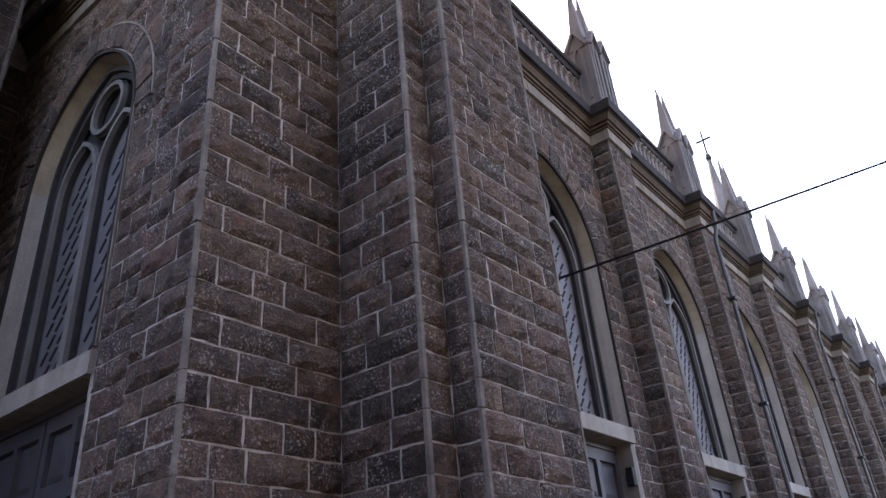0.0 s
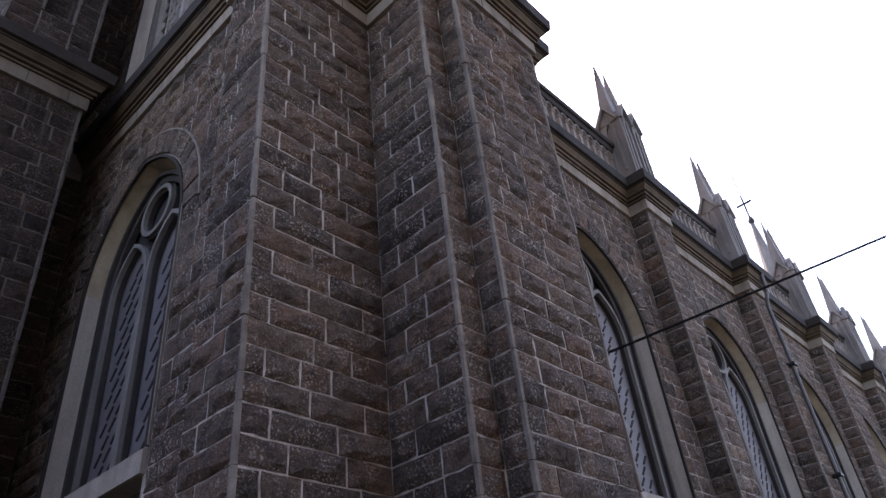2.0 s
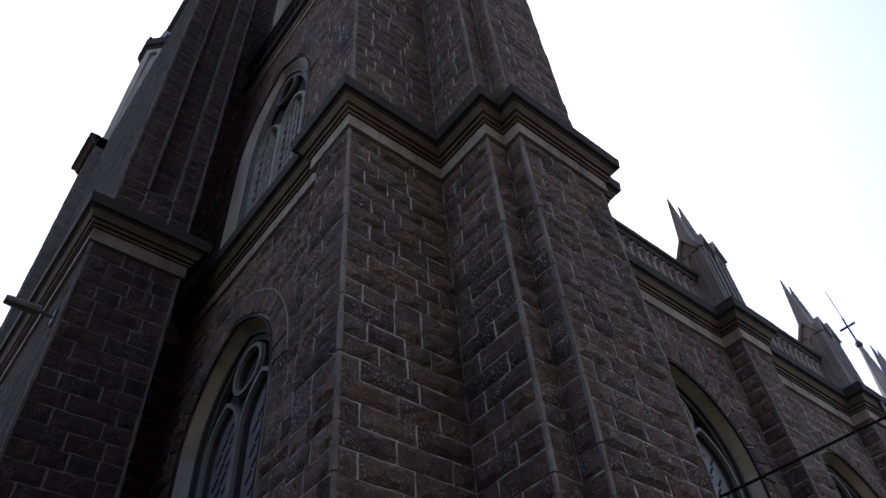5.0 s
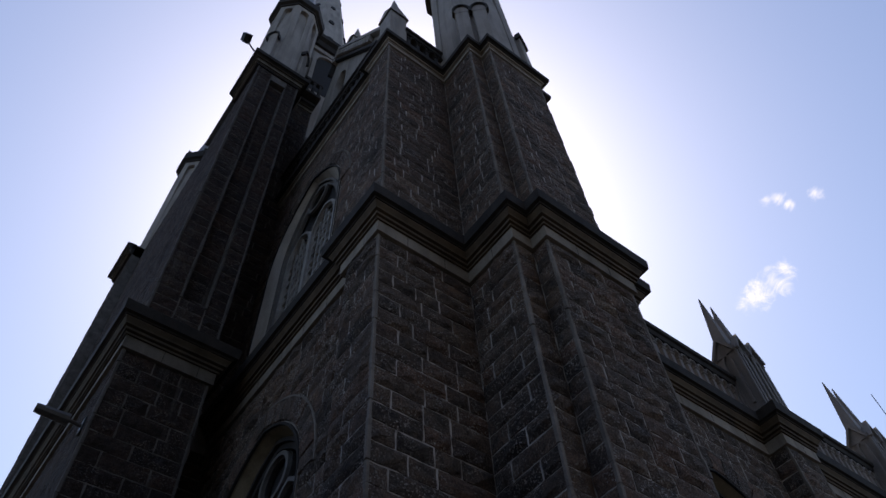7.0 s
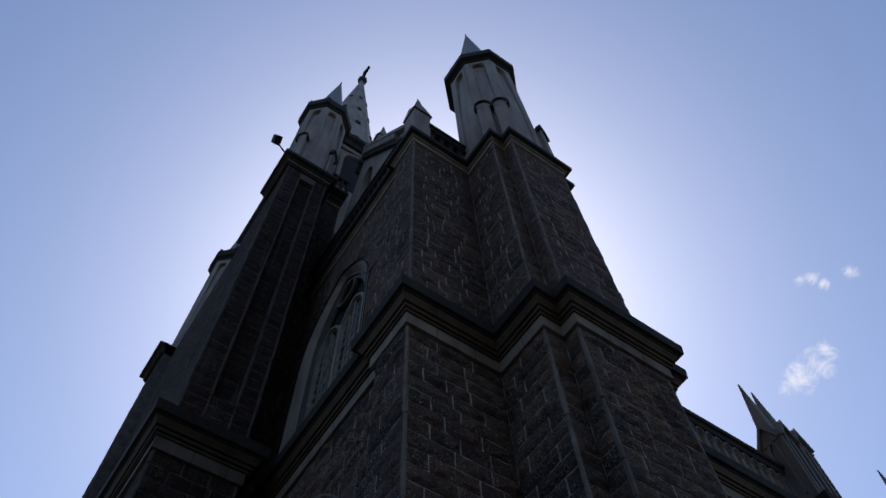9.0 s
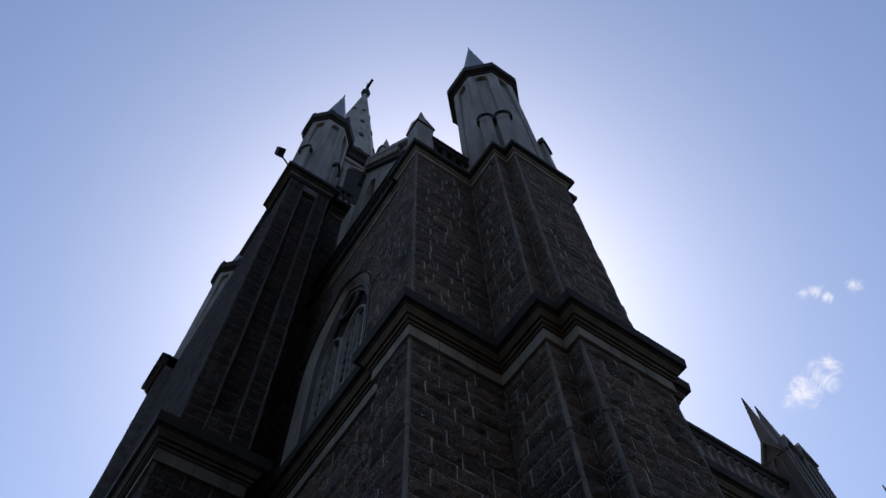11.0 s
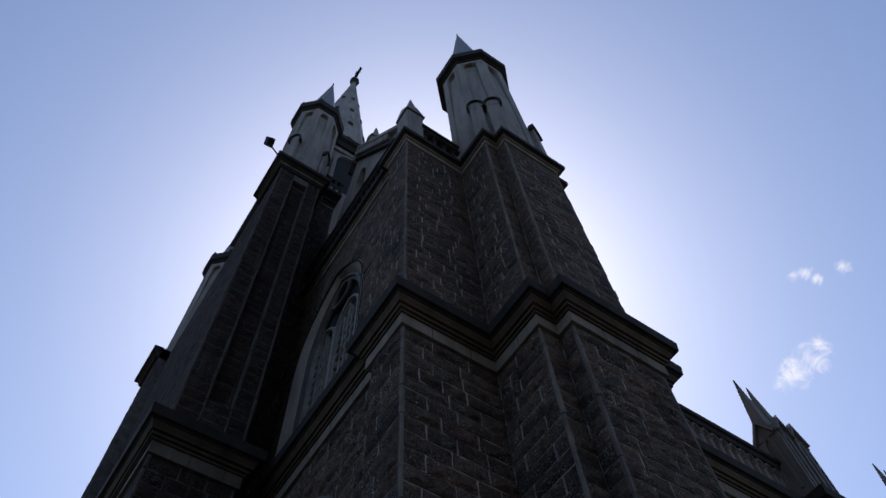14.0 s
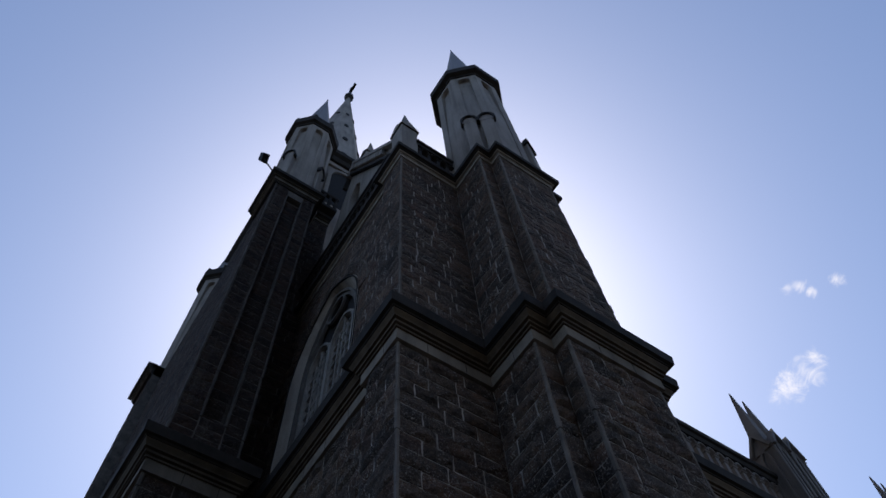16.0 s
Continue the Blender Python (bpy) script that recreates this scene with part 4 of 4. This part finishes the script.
for i in range(15):
    t = (i + 0.5) / 15
    a, b = Vector(rake[1]), Vector(rake[2])
    q = a + (b - a) * t
    part("arcade_bar", boxed(q.x - 0.16, q.x - 0.06, -0.16, 0.0, q.y - 0.5, q.y - 0.05), TURRET, gable)
pinnacle("pinnacle", pose(3.12, 7.08, 23.6), 0.2, 0.75, 2.3, "small grey pinnacle on the raked gable")

# belfry opening with a hood, and the lucarnes of the spire: near-black plates for unlit holes
bm = bmesh.new()
bar(bm, [(3.18 - 0.58, 24.6)] + [(3.18 + 0.58 * math.cos(a), 27.1 + 0.72 * math.sin(a)) for a in (math.pi - math.pi * i / 12 for i in range(13))] + [(3.18 + 0.58, 24.6)], 0.16, by0 - 0.09, by0 + 0.02)
part("hood", bm, TURRET, belfry)
ring = [(3.18 - 0.50, 24.6)] + [(3.18 + 0.50 * math.cos(a), 27.1 + 0.64 * math.sin(a)) for a in (math.pi - math.pi * i / 12 for i in range(13))] + [(3.18 + 0.50, 24.6)]
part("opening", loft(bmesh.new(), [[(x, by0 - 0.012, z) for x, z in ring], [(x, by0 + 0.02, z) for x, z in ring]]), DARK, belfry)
part("string_course", boxed(bx0, bx1, by0 - 0.1, by0, 28.0, 28.2), TURRET, belfry)
for z in (30.6, 34.0, 37.4, 40.8, 44.2):
    k = (50.6 - z) / 21.4
    a = 2.2 * k
    for x, y, r in ((SPX, TC[1] - a, 0), (SPX + a * 0.71, TC[1] - a * 0.71, 45), (SPX - a * 0.71, TC[1] - a * 0.71, -45)):
        s = 0.19 * (0.45 + k * 0.6)
        bm = bmesh.new()
        loft(bm, [[(s * math.cos(q), -0.1, s * 1.3 * math.sin(q)) for q in (2 * math.pi * i / 10 for i in range(10))],
                  [(s * math.cos(q), 0.3, s * 1.3 * math.sin(q)) for q in (2 * math.pi * i / 10 for i in range(10))]])
        part("lucarne", bm, DARK, belfry, m=pose(x, y, z, 0, 0, r))

# ---------------------------------------------------------------- far fleche over the nave
fl_ = empty("fleche", pose(45.9, 10.2, ZC))
tagged(fl_, "slim pale fleche with a cross, far along the roof", "spire")
part("base", loft(bmesh.new(), [octagon(1.3, 0), octagon(1.3, 7.5)]), GREY, fl_)
part("spire", loft(bmesh.new(), [octagon(1.2, 7.5), octagon(0.12, 20.2)]), GREY, fl_)
part("knob", loft(bmesh.new(), [octagon(.1, 20.1), octagon(.2, 20.3), octagon(.2, 20.5), octagon(.1, 20.75)]), IRON, fl_)
part("cross_stem", boxed(-.05, .05, -.05, .05, 20.7, 22.7), IRON, fl_)
part("cross_arm", boxed(-.05, .05, -.55, .55, 21.9, 22.02), IRON, fl_)
part("rod", tube(bmesh.new(), [(0, 0, 22.6), (0, 0, 25.2)], 0.028, 6), IRON, fl_)

# ---------------------------------------------------------------- downpipes and floodlights
def downpipe(x):
    """A painted pipe with a hopper, bent in below the cornice, held to a pilaster by brackets."""
    y = NAVE_Y - PILD - 0.10
    d = empty("downpipe", pose(x, y, 0))
    tagged(d, "painted metal downpipe with brackets on a pilaster", "downpipe", "downpipes on the side wall")
    part("pipe", tube(bmesh.new(), [(0, -0.12, ZF + 0.5), (0, -0.1, ZF + 0.1), (0, 0, ZF - 0.25), (0, 0, 7.6), (0, 0, 0)], 0.042, 10), ZINC, d)
    for z in (7.5, 5.2, 2.9):
        part("bracket", boxed(-0.09, 0.09, -0.08, 0.1, z, z + 0.07, bevel=0.01), IRON, d)
    return d


for i in (1, 3, 5):
    downpipe(PIL0 + BAY * i + 0.1)


def floodlight(m, arm, name="floodlight"):
    """A small box floodlight on a bent arm; local -y is where it shines."""
    f = empty(name, m)
    tagged(f, "dark floodlight on a thin bracket", "floodlight", "floodlights on the tower")
    bm = bmesh.new()
    loft(bm, [[(-.15, -.12, -.11), (.15, -.12, -.11), (.15, -.12, .11), (-.15, -.12, .11)],
              [(-.15, -.03, -.11), (.15, -.03, -.11), (.15, -.03, .11), (-.15, -.03, .11)],
              [(-.12, .10, -.08), (.12, .10, -.08), (.12, .10, .08), (-.12, .10, .08)]])
    part("housing", bm, IRON, f)
    part("glass", boxed(-.13, .13, -.131, -.1205, -.09, .09), LENS, f)
    part("bracket", tube(bmesh.new(), [(0, 0.05, -.02), arm], 0.026, 6), IRON, f)
    return f


flood_at = pose(0.22, 8.3, 22.75, -35, 20, 80)
floodlight(flood_at, tuple(flood_at.inverted() @ Vector((0.80, 8.45, 22.35))))
lamp = empty("street_lamp_head", pose(0.48, 8.2, 8.1))
tagged(lamp, "grey tubular lamp head on an arm fixed to the buttress", "lamp")
part("arm", tube(bmesh.new(), [(0.37, 0, 0.0), (0.1, 0, 0.02), (-0.1, 0, 0.02)], 0.028, 8), ZINC, lamp)
part("head", tube(bmesh.new(), [(0.12, 0, 0.02), (0.02, 0, 0.02), (-0.24, 0, 0.02), (-0.3, 0, 0.02)], 0.085, 10, 0.06), ZINC, lamp)
part("wall_plate", boxed(0.28, 0.33, -0.08, 0.08, -0.1, 0.12, bevel=0.008), IRON, lamp)

# ---------------------------------------------------------------- the overhead cable
cable = part("overhead_cable", tube(bmesh.new(), [(7.49 + (13.5 - 7.49) * s, 3.89 + (-0.9 - 3.89) * s, 5.52 + (8.45 - 5.52) * s - 0.02 * 4 * s * (1 - s)) for s in (i / 24 for i in range(41))], 0.018, 6), RUBBER)
tagged(cable, "black overhead cable slung from the side wall", "cable")

# ---------------------------------------------------------------- the stones
clad(wc, corner, 0.067, ZF, 1, split=1.9)
gap = arch_gap(fcx, FW + 0.30, SPRING, APEX + 0.31, SPRING - 0.05, True)
low = arch_gap(fcx, FW + 0.03, SPRING, APEX, 0.0)
blocks = laid(fl, 0.067, ZF, random.Random(5), [gap, low])
lay_objects(wf, Matrix(), [b for b in blocks if b[2] > 1.9], 3)
lay_joined(wf, Matrix(), [b for b in blocks if b[2] <= 1.9], 8)
voussoirs(wf, None, fcx, FW + 0.03, SPRING, APEX + 0.03, 0.33, 4)
clad(wu, upper, ZC - 0.05, ZF2, 2, split=ZC - 0.1, proud=0.012)
gap = arch_gap(ucx, UW + 0.30, USPR, UAPX + 0.31, USPR - 0.05, True)
low = arch_gap(ucx, UW + 0.03, USPR, UAPX, USILL - 0.24)
lay_objects(wfu, Matrix(), laid(fl, ZC, ZF2, random.Random(6), [gap, low]), 5, proud=0.012)
voussoirs(wfu, None, ucx, UW + 0.03, USPR, UAPX + 0.03, 0.33, 5)

clad(FAR_UP, far_up_line, ZC + 0.05, 20.55, 19, bead=SHADED_BEAD, mat=SHADED_SOOTY, proud=0.010)
clad(BUT, but_line[:3], 3.0, ZF, 20, bead=SHADED_BEAD, mat=SHADED_SOOTY, proud=0.010)
clad(BUT, but_line[2:], 0.067, ZF, 11, split=2.8, bead=SHADED_BEAD, mat=SHADED_SOOTY, proud=0.010)
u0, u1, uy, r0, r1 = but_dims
clad(BUT_UP, [(u0, TOWER_Y), (u0, uy), (r0, uy)], ZC + 0.05, 20.55, 12, bead=SHADED_BEAD, mat=SHADED_SOOTY, proud=0.010)
clad(BUT_UP, [(r1, uy), (u1, uy), (u1, TOWER_Y)], ZC + 0.05, 20.55, 13, bead=SHADED_BEAD, mat=SHADED_SOOTY, proud=0.010)
clad(BUT_UP, [(r0, uy + 0.16), (r1, uy + 0.16)], 10.75, 20.0, 14, mat=SHADED_SOOTY, proud=0.010)
clad(BUT_UP, [(r0, uy), (r1, uy)], ZC + 0.05, 10.75, 17, mat=SHADED_SOOTY, proud=0.010)
clad(tw, [(0.87, TY1), (0.87, TOWER_Y)], 6.0, 20.9, 18, mat=SHADED_SOOTY, proud=0.010)
add_bead(BUT_UP, Vector((r1, uy)), Vector((r1, uy + 0.3)), Vector((r1 + 0.3, uy)), 10.75, 20.0, 77, SHADED_BEAD)
add_bead(BUT_UP, Vector((r0, uy)), Vector((r0 - 0.3, uy)), Vector((r0, uy + 0.3)), 10.75, 20.0, 78, SHADED_BEAD)
# recess walls take the darkened stone too; the shade there is painted in
clad(side_b, [(1.98, 9.12), (2.95, 9.12)], ZC + 0.05, 22.4, 15, mat=SHADED_SOOTY, proud=0.010)
clad(tw, [(2.05, TOWER_Y), (2.73, TOWER_Y)], 0, ZF, 16, mat=SHADED_SOOTY, proud=0.010)

for i, (x0, x1) in enumerate(bays):
    c0 = (x1 - x0) / 2
    gap = arch_gap(c0, NW + 0.33, SPRING, APEX + 0.34, SPRING - 0.05, True)
    low = arch_gap(c0, NW + 0.03, SPRING, APEX, 0.0)
    blocks = laid(x1 - x0, 0, ZF, random.Random(40 + i), [gap, low], 0.20, 0.46)
    m = at_face((x0, NAVE_Y), (x1, NAVE_Y))
    if i == 0:
        lay_objects(wn_, m, [b for b in blocks if b[2] > 2.6 and b[0] > 1.4], 9, 0.015)
        blocks = [b for b in blocks if not (b[2] > 2.6 and b[0] > 1.4)]
    lay_joined(wn_, m, blocks, 60 + i, g=0.016, proud=0.014)
    voussoirs(wn_, m, c0, NW + 0.03, SPRING, APEX + 0.03, 0.36, 80 + i)
    ln = nave_line[4 * i:4 * i + 4]
    clad(wn_, ln, 0, ZF, 90 + i)
